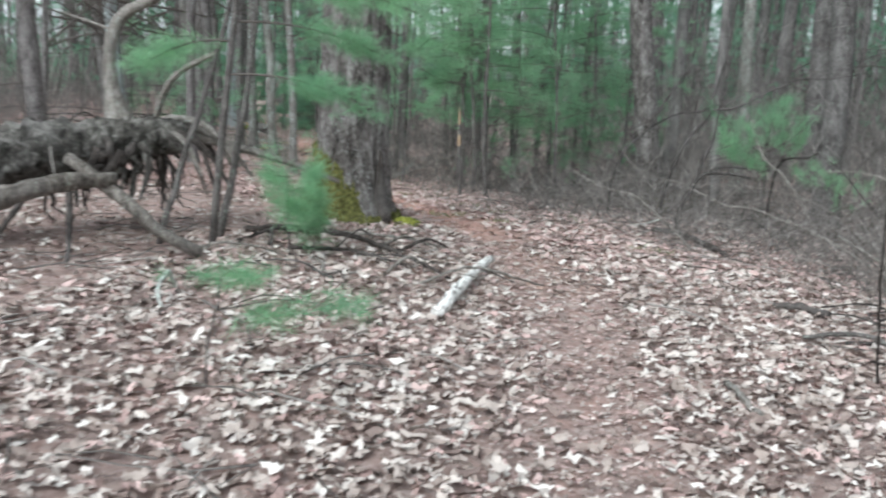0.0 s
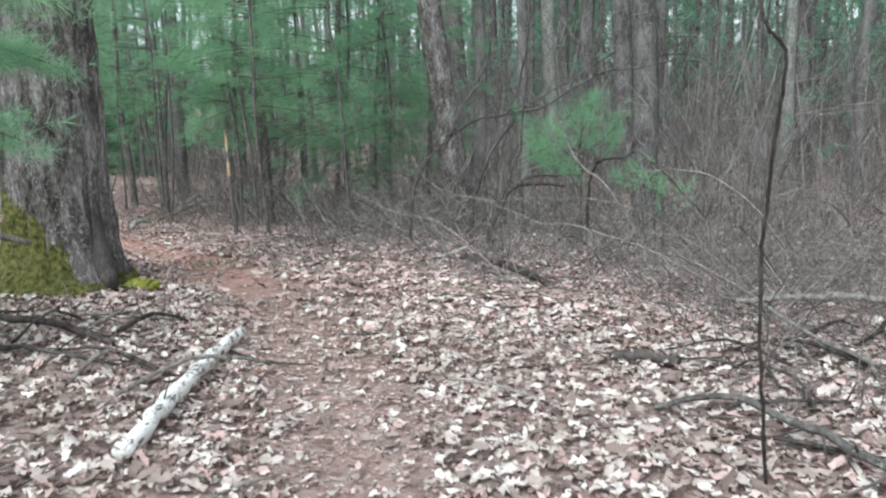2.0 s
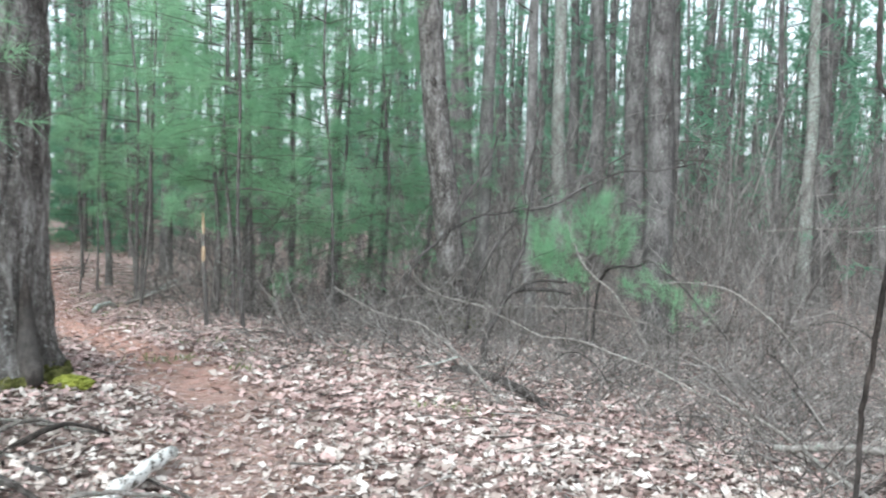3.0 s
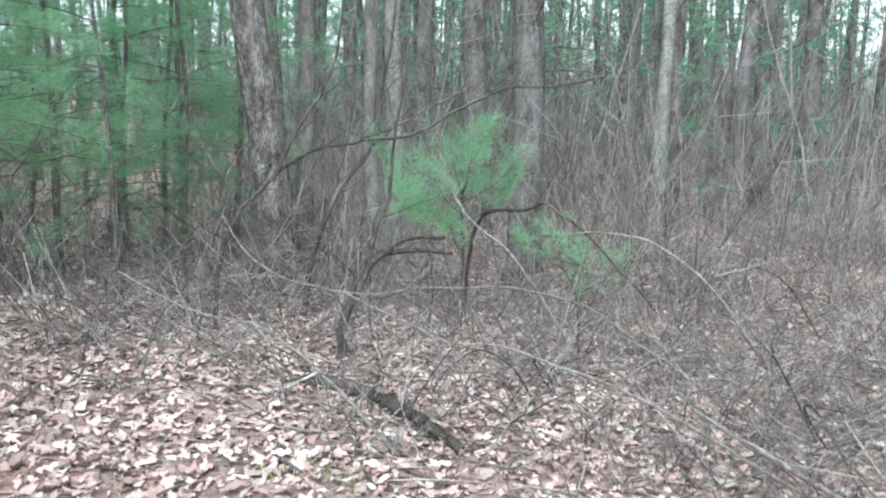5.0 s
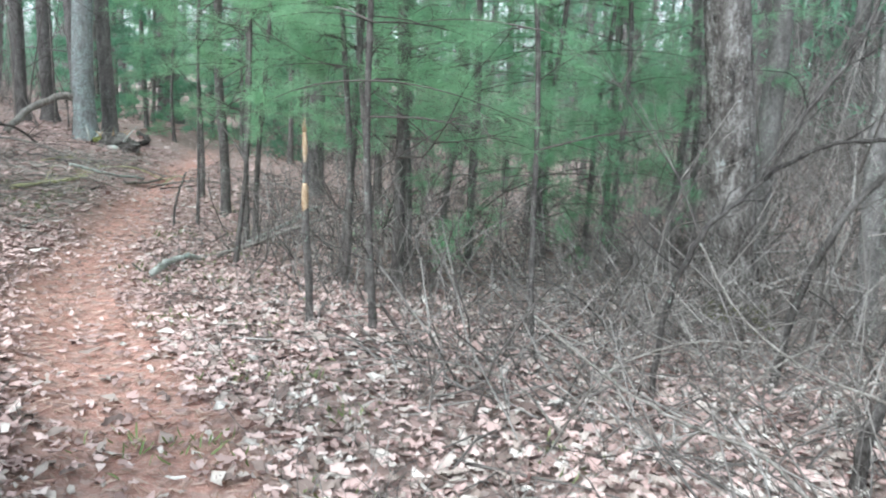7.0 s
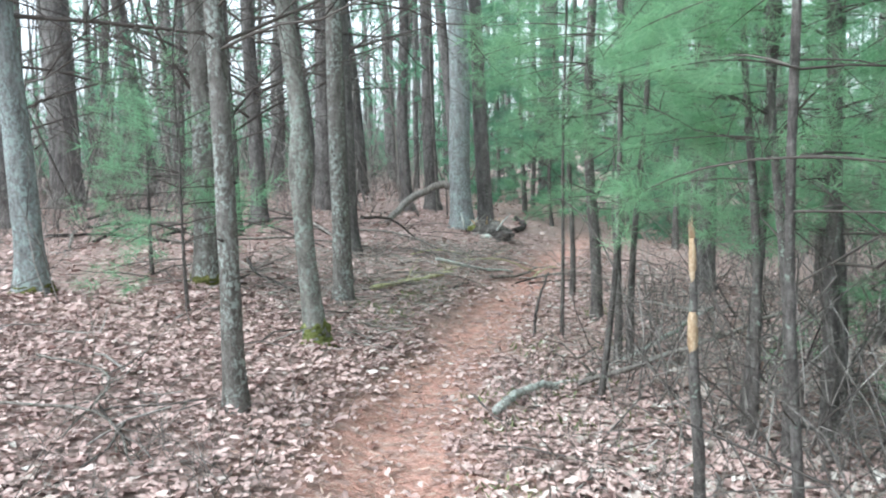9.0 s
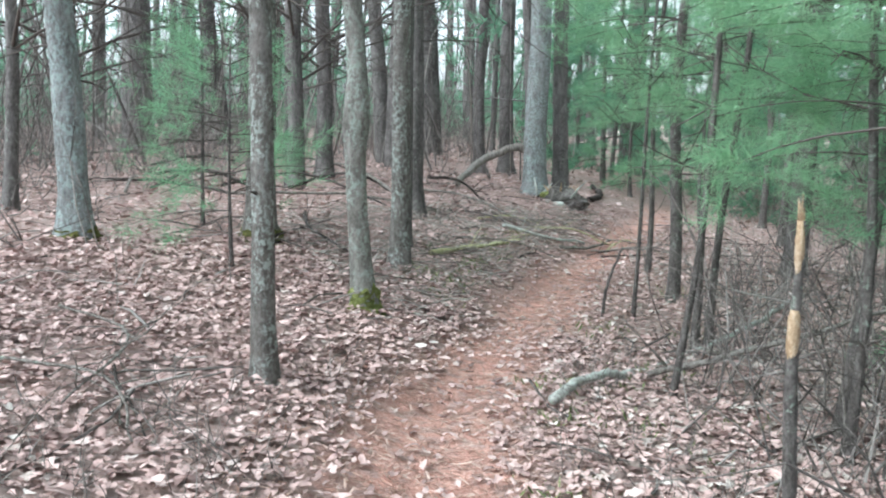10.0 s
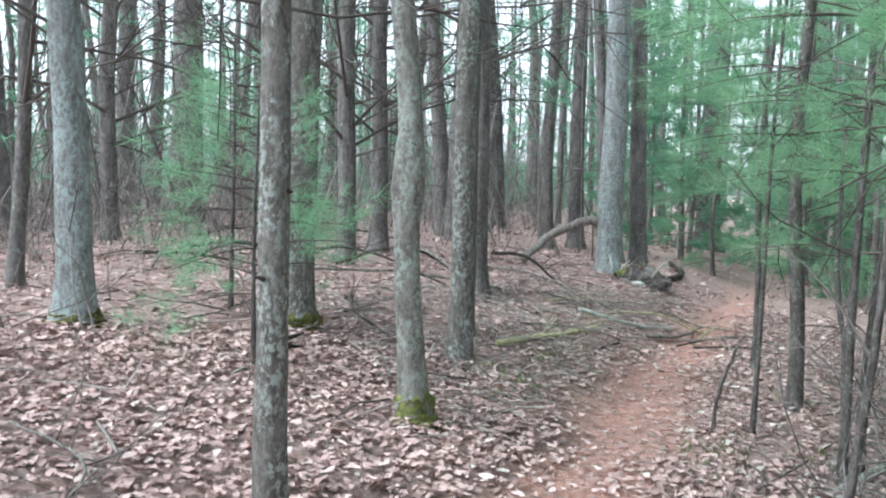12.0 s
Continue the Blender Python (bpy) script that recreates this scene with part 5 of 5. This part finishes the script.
def build_brush():
    rng = np.random.RandomState(21)
    root = tagged(empty("undergrowth", 1.5, 11.0), "thin leafless grey-brown brush on the wood floor", "undergrowth", kind="stuff")

    def thick(x, y):
        n = beside(x, y)
        right = np.clip((-n - np.where(y > 8.5, .9, 1.3)) / 1.7, 0, 1) * np.where(y < 7.5, 0.35, 1.0) * np.where((y < 9) & (-n < 2.6), 0.7, 1.0)
        right = np.where((y > 10.2) & (x < -2.0), right * 0.35, right)
        left = np.clip((n - 1.6) / 6, 0, 1) * .4
        return np.where(clear_of_walk(x, y) < 1.5, 0, np.where(n < 0, right, left))
    def low(x, y):
        n = beside(x, y)
        return np.where(((n > .45) & (n < 2.2)) | ((n < -.5) & (n > -2.5)), 1.0, 0.0)
    def under(x, y):
        return np.where(beside(x, y) < -1.3, 1.0, 0.0)
    k = 0
    for count, box, size in ((130, (-5.0, 12.6, .5, 18), 1.25), (260, (-9.2, 13, -4, 18.5), .26), (260, (-5.2, 9.5, -1, 14.5), .34), (260, (1.0, 5.6, 6, 11.5), .5), (900, (-3.2, 7.2, 5.5, 14.5), .5),
                             (420, (-3.5, 8.5, 9, 17), .9), (420, (-9, 11, 9, 26), 1.0), (650, (-19, 8, -4, 26), 0.85), (120, (-12, 2, -5, 10), .8), (90, (1.5, 2, 10, 8), .85),
                             (150, (-1.0, 13, 16, 26), 3.0), (130, (-1.0, 12.3, 10, 20), 2.4), (220, (-2, 20, 24, 38), 5.0), (70, (-8, 17, 2, 30), 3.0), (150, (-24, 10, -11, 30), 3.0)):
        p = scatter(count, box, under if size == 1.25 else thick if size > .4 else low, rng)
        parts = np.array_split(p, 3)
        for q in parts:
            if size == 2.4:
                tv, tf = shrub_template(600 + k, 2, .0044, .3, 7, False, .3)
            elif size < .7:
                tv, tf = shrub_template(600 + k, 4, .0085, .8, 3, False, .36)
            elif size < 2:
                tv, tf = shrub_template(600 + k, 4, .0072, .55, 3, False, .30)
            else:
                tv, tf = shrub_template(600 + k, 4, .0030, .5, 5, True, .34)
            k += 1
            n = len(q)
            ang, sc = rng.rand(n) * 6.28, rng.uniform(.5, 1.15, n) * size
            z = land(q[:, 0], q[:, 1])
            m = np.zeros((n, 3, 4))
            m[:, 0, 0], m[:, 0, 1], m[:, 1, 0], m[:, 1, 1] = np.cos(ang) * sc, -np.sin(ang) * sc, np.sin(ang) * sc, np.cos(ang) * sc
            m[:, 2, 2] = sc * rng.uniform(.7, 1.15, n)
            m[:, 0, 3], m[:, 1, 3], m[:, 2, 3] = q[:, 0], q[:, 1], z
            me = many("twigs", tv, tf, m, TWIG_MID if size > 2 or k % 3 == 0 else TWIG)
            part("twigs", me, root, at=Matrix.Translation((-1.5, -11.0, -ground_z(1.5, 11.0))))


build_brush()


# ---- leaf litter ----
def leaf_template(seed, lobes=4):
    rng = np.random.RandomState(seed)
    k = lobes
    u = np.linspace(0, 1, k)
    half = .23 * np.sin(np.clip(u * 1.05, 0, 1) * math.pi) ** .6 * np.where(np.arange(k) % 2 == 1, 1.2, .62) + .012
    other = half * rng.uniform(.55, 1.35, k)
    half = half * rng.uniform(.55, 1.35, k)
    skew = rng.normal(size=k) * .05
    curl = rng.uniform(.05, .45)
    bend = rng.uniform(-.5, .7)
    mid = np.stack([u - .5, .04 * np.sin(u * 3), bend * (u - .5) ** 2], -1)
    lf = mid + np.stack([skew, half, curl * half + .07 * rng.normal(size=k)], -1)
    rt = mid + np.stack([-skew, -other, curl * other * rng.uniform(.3, 1.2) + .07 * rng.normal(size=k)], -1)
    v = np.concatenate([mid, lf, rt])
    f = []
    for i in range(k - 1):
        f += [(i, i + 1, k + i + 1), (i, k + i + 1, k + i), (i + 1, i, 2 * k + i), (i + 1, 2 * k + i, 2 * k + i + 1)]
    return v, np.array(f)


LEAF_SHAPES = [leaf_template(700 + i, 5) for i in range(12)]
PLAIN_LEAVES = [leaf_template(740 + i, 3) for i in range(12)]
NEAR_LEAVES = [leaf_template(760 + i, 7) for i in range(12)]
LOBED_LEAVES = [leaf_template(720 + i, 7 + 2 * (i % 2)) for i in range(6)]


def leaf_poses(p, rng, size=(.07, .15), tilt=.38, lift=.016):
    n = len(p)
    a = rng.rand(n) * 6.28
    ax = np.stack([np.cos(a), np.sin(a), rng.normal(size=n) * tilt * .6], -1)
    z = land(p[:, 0], p[:, 1]) + rng.rand(n) ** 2 * .035 + lift
    s = rng.uniform(*size, n)
    roll = rng.normal(size=n) * tilt + np.where(rng.rand(n) < .4, math.pi, 0)
    return frames_from(ax, roll, s, np.stack([p[:, 0], p[:, 1], z], -1))


def cover(x, y):
    """How thickly leaves lie: thin on the trodden trail and thinner far along it."""
    n = np.abs(beside(x, y))
    worn = np.interp(y, [8, 9.5, 12, 13.5], [.20, .26, .22, .10]) + .05 * np.sin(y * 2.3 + x) + .03 * np.sin(y * 5.1)
    thin = np.where(y < 8.0, .2, .14)
    c = np.where(n < worn, thin, np.clip(thin + (n - worn) / .34, 0, 1))
    c = np.where((x > 1.2) & (y > 5.5), c * np.clip(1.5 - (x - .2) * .3 - (y - 5.5) * .04, .6, 1), c)
    return c


def build_leaves():
    rng = np.random.RandomState(33)
    root = tagged(empty("leaf_litter", 0, 0, 0), "pale and brown dead oak leaves covering the wood floor", "leaf litter", kind="stuff")
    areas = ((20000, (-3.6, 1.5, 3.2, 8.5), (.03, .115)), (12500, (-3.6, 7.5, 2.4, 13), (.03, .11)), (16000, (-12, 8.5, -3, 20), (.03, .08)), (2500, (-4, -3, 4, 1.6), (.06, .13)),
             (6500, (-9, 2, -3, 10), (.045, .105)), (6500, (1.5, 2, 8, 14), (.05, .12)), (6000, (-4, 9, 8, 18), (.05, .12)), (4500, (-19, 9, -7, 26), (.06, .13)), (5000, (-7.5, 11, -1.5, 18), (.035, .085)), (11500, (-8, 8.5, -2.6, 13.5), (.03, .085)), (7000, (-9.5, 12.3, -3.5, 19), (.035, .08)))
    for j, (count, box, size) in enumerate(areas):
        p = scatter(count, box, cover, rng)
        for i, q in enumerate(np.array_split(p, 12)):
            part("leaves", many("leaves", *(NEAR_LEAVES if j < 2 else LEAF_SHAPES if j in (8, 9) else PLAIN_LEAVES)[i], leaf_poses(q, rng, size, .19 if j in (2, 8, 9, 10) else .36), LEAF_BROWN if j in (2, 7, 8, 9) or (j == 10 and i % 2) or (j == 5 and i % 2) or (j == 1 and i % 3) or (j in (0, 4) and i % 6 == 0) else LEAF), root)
    # bits of broken leaf and needles on the trail
    p = scatter(21000, (-9, 6.5, .5, 19), lambda x, y: np.where(np.abs(beside(x, y)) < .75, 1.0, 0.0), rng)
    n = len(p)
    a = rng.rand(n) * 6.28
    at = np.stack([p[:, 0], p[:, 1], land(p[:, 0], p[:, 1]) + .006 + .006 * rng.rand(n)], -1)
    m = frames_from(np.stack([np.cos(a), np.sin(a), rng.normal(size=n) * .12], -1), rng.normal(size=n) * .3, rng.uniform(.35, 1.1, n), at)
    tv = np.array([(-.03, -.004, 0), (.03, -.003, .002), (.032, .003, .002), (-.028, .004, 0)])
    part("fallen_needles", many("fallen_needles", tv, [(0, 1, 2), (0, 2, 3)], m, REDNEEDLE), root, "reddish fallen needles")
    # crumbled leaf on the near stretch of the trail
    p = scatter(6500, (-2.2, 1.2, 1.0, 8.5), lambda x, y: np.where(np.abs(beside(x, y)) < .5, 1.0, 0.0), rng)
    for i, q in enumerate(np.array_split(p, 6)):
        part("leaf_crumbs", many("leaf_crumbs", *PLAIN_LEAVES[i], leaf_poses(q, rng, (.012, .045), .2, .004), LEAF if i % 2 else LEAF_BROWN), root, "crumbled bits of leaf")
    # twigs lying about
    p = scatter(2600, (-12, 2, 6, 19), lambda x, y: np.clip((np.abs(beside(x, y)) - .3) / .8, 0, 1) * np.where((beside(x, y) < -1.3) & (y > 7), 1.0, .3), rng)
    n = len(p)
    a = rng.rand(n) * 6.28
    at = np.stack([p[:, 0], p[:, 1], land(p[:, 0], p[:, 1]) + .03], -1)
    m = frames_from(np.stack([np.cos(a), np.sin(a), rng.normal(size=n) * .12], -1), rng.rand(n) * 6, rng.uniform(.4, 1.5, n), at)
    s = Soup()
    s.tube([(-.3, 0, 0), (-.1, .03, .01), (.1, .0, .0), (.3, -.04, .01)], [.006, .005, .004, .002], 4, cap=False)
    part("fallen_twigs", many("fallen_twigs", np.concatenate(s.v), s.f, m, TWIG), root, "thin grey fallen twigs")
    p = scatter(1100, (-9.2, 12.6, -5.6, 18.3), lambda x, y: np.where((beside(x, y) > .4) & (beside(x, y) < 2.6), 1.0, 0.0), rng)
    n = len(p)
    a = rng.rand(n) * 6.28
    at = np.stack([p[:, 0], p[:, 1], land(p[:, 0], p[:, 1]) + .035 + .03 * rng.rand(n)], -1)
    m = frames_from(np.stack([np.cos(a), np.sin(a), rng.normal(size=n) * .25], -1), rng.rand(n) * 6, rng.uniform(.25, .8, n), at)
    part("fallen_twigs", many("fallen_twigs", np.concatenate(s.v), s.f, m, TWIG_PALE), root, "thin pale fallen twigs")


build_leaves()


def build_grass():
    """Low green tufts of sprouting plants."""
    rng = np.random.RandomState(55)
    spots = [(-2.85, 9.9), (-2.55, 10.0), (-1.9, 9.7), (-4.35, 12.25), (-4.75, 12.6), (-4.5, 12.9), (-3.75, 11.55), (-5.35, 13.9), (-7.0, 14.2), (-7.2, 14.4), (-6.6, 13.6), (-2.9, 10.8), (-1.2, 10.6),
             (-.3, 8.9), (-.05, 8.8), (-7.6, 14.9), (1.3, 10.6), (-6.75, 13.75), (-6.9, 13.5), (-7.5, 14.3), (-7.9, 15.2), (-7.3, 14.9), (-6.4, 13.2), (-8.1, 15.9), (-5.9, 15.6), (-4.05, 12.5), (-3.2, 11.6), (-3.6, 12.4), (-4.6, 13.4), (-2.6, 11.0), (-3.9, 13.0), (-2.2, 10.6), (-5.0, 14.4)]
    at, ax = [], []
    for x, y in spots:
        n = 40
        a = rng.rand(n) * 6.28
        p = np.stack([x + rng.normal(size=n) * .1, y + rng.normal(size=n) * .1], -1)
        at.append(np.stack([p[:, 0], p[:, 1], land(p[:, 0], p[:, 1]) + .01], -1))
        ax.append(np.stack([np.cos(a) * .8, np.sin(a) * .8, rng.uniform(.5, 1.4, n)], -1))
    at, ax = np.concatenate(at), np.concatenate(ax)
    tv = np.array([(0, -.006, 0), (.06, -.008, 0), (.11, 0, -.02), (.06, .008, 0), (0, .006, 0)])
    m = frames_from(ax, rng.rand(len(at)) * 6, rng.uniform(.25, .7, len(at)), at)
    tagged(new("grass", many("grass", tv, [(0, 1, 4), (1, 3, 4), (1, 2, 3)], m, GRASS)), "low green plants sprouting through leaf litter", "grass", kind="stuff")


build_grass()


# ---- the wood beyond ----
def build_far_woods():
    rng = np.random.RandomState(88)
    root = tagged(empty("far_woods", -3, 40, 0), "dense mixed wood of dark trunks and pines beyond", "woods", kind="stuff")
    back_to = Matrix.Translation((3, -40, 0))
    pts = []
    while len(pts) < 760:
        x, y = rng.uniform(-62, 50), rng.uniform(-12, 75)
        near = math.hypot(x + 3, y - 11)
        n = float(beside(x, y))
        if near < 10.5 or abs(n) < 1.2 or near > 66 or (y < 3 and near < 14):
            continue
        if rng.rand() > (1.0 if near < 30 else 0.75):
            continue
        if any(math.hypot(x - a, y - b) < .55 for a, b, _ in pts):
            continue
        pts.append((x, y, near))
    for _ in range(100):
        x, y = rng.uniform(-2, 20), rng.uniform(27, 62)
        pts.append((x, y, math.hypot(x + 3, y - 11)))
    grey, dark, black = Soup(), Soup(), Soup()
    for i, (x, y, near) in enumerate(pts):
        s = grey if rng.rand() < .12 else black if rng.rand() < (.7 if x > -5 else .25) else dark
        h, r = rng.uniform(9, 17), rng.choice([.05, .07, .10, .13, .17]) * rng.uniform(.8, 1.2)
        lx, ly = rng.normal() * .045, rng.normal() * .045
        z0 = ground_z(x, y) - .1
        t = np.linspace(0, 1, 7)
        wob = rng.normal(size=(7, 2)) * .05
        s.tube(np.stack([x + lx * h * t + wob[:, 0], y + ly * h * t + wob[:, 1], z0 + h * t], -1), r * (1.15 - .75 * t), 8, cap=False)
        if near < 34:
            for _ in range(14):
                zb, a, ln, rise = rng.uniform(.8, 8), rng.rand() * 6.28, rng.uniform(.5, 2.0), rng.uniform(-.1, .7)
                u = np.linspace(0, 1, 4)
                bx = x + lx * zb
                s.tube(np.stack([bx + np.cos(a) * ln * u, y + np.sin(a) * ln * u, zb + ln * (rise * u - .3 * u ** 2)], -1), np.linspace(.014, .004, 4), 3, cap=False)
    part("trunks", grey.mesh("trunks", BARK_GREY), root, "grey trunks", back_to)
    part("trunks", black.mesh("trunks", BARK_BLACK), root, "dark furrowed trunks", back_to)
    part("trunks", dark.mesh("trunks", BARK_PINE), root, "dark pine trunks", back_to)
    thin = Soup()
    for _ in range(1700):
        a, d = rng.rand() * 6.28, 10.5 + 26 * rng.rand() ** 1.3
        x, y = -3 + math.cos(a) * d, 11 + math.sin(a) * d
        if abs(float(beside(x, y))) < 1.5 or y < 0:
            continue
        h, r = rng.uniform(1.2, 5.0), rng.uniform(.008, .022)
        lx, ly = rng.normal() * .2, rng.normal() * .2
        t = np.linspace(0, 1, 4)
        w = rng.normal(size=(4, 2)) * .06
        thin.tube(np.stack([x + lx * h * t + w[:, 0], y + ly * h * t + w[:, 1], ground_z(x, y) - .05 + h * t], -1), r * (1.1 - .7 * t), 4, cap=False)
    part("stems", thin.mesh("stems", TWIG_MID), root, "thin bare stems", back_to)
    # pine boughs among them
    tv, tf = SPRIG_WIDE
    at, ax, sc = [], [], []
    for x, y, near in pts:
        if y < 6 or rng.rand() > (.95 if x > -4 and y > 14 else .92):
            continue
        lo = rng.choice([.6, 1.5, 2.5])
        c = 100 if near < 28 else 50 if near < 40 else 36
        z = lo + (12.0 - lo) * rng.rand(c) ** (1.0 if near < 28 else 1.8)
        reach = rng.uniform(1.0, 2.1)
        a = np.round(rng.rand(c) * 9) / 9 * 6.28 + rng.normal(size=c) * .25 + z
        u = rng.rand(c) ** .6 * reach
        zz = np.round(z / .5) * .5 + rng.normal(size=c) * .10 - .15 * u
        at.append(np.stack([x + np.cos(a) * u, y + np.sin(a) * u, zz], -1))
        ax.append(np.stack([np.cos(a), np.sin(a), rng.normal(size=c) * .25], -1))
        sc.append(rng.uniform(1.3, 2.3, c) * (1 if near < 28 else 1.5 if near < 40 else 1.9))
    # low young growth closing the view along the ground
    for _ in range(420):
        a, d = rng.uniform(-.6, 3.9), rng.uniform(27, 60)
        x, y = -3 + math.cos(a) * d, 11 + math.sin(a) * d
        if abs(float(beside(x, y))) < 1.6:
            continue
        c, tall = 34, rng.uniform(1.2, 3.4)
        z = tall * rng.rand(c) ** 1.3
        t, u = rng.rand(c) * 6.28, rng.rand(c) ** .5 * (1.5 - z * .3)
        at.append(np.stack([x + np.cos(t) * u, y + np.sin(t) * u, ground_z(x, y) + .15 + z], -1))
        ax.append(np.stack([np.cos(t), np.sin(t), rng.normal(size=c) * .3], -1))
        sc.append(rng.uniform(1.8, 3.2, c))
    at, ax, sc = np.concatenate(at), np.concatenate(ax), np.concatenate(sc)
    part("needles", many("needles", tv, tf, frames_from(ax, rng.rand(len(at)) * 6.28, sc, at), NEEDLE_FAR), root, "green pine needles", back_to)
    # brush under them
    p = scatter(800, (-45, -4, 40, 50), lambda x, y: np.where((np.hypot(x + 3, y - 11) > 12) & (np.abs(beside(x, y)) > 1.5), np.exp(-np.hypot(x + 3, y - 11) / 30), 0), rng)
    for i, q in enumerate(np.array_split(p, 5)):
        n = len(q)
        ang, s2 = rng.rand(n) * 6.28, np.where(rng.rand(n) < .4, rng.uniform(2.5, 4.5, n), rng.uniform(1.0, 2.0, n))
        m = np.zeros((n, 3, 4))
        m[:, 0, 0], m[:, 0, 1], m[:, 1, 0], m[:, 1, 1] = np.cos(ang) * s2, -np.sin(ang) * s2, np.sin(ang) * s2, np.cos(ang) * s2
        m[:, 2, 2] = s2
        m[:, 0, 3], m[:, 1, 3], m[:, 2, 3] = q[:, 0], q[:, 1], land(q[:, 0], q[:, 1])
        part("brush", many("brush", *shrub_template(650 + i, 5, .0045, .3, 4, True), m, TWIG), root, "leafless brush", back_to)


build_far_woods()


# ---- single leaves lying nearest the walk ----
def build_single_leaves():
    rng = np.random.RandomState(91)
    p = scatter(280, (-2.6, 2.8, 1.8, 8.6), lambda x, y: np.where(np.abs(beside(x, y)) > .38, 1.0, .05), rng)
    m = leaf_poses(p, rng, (.08, .135), .3, .03)
    shapes = [many("leaf", v, f, np.eye(4)[None, :3], LEAF) for v, f in LOBED_LEAVES]
    for i in range(len(p)):
        part("leaf", shapes[i % 6], GROUND, at=Matrix((*m[i].tolist(), (0, 0, 0, 1))))


build_single_leaves()
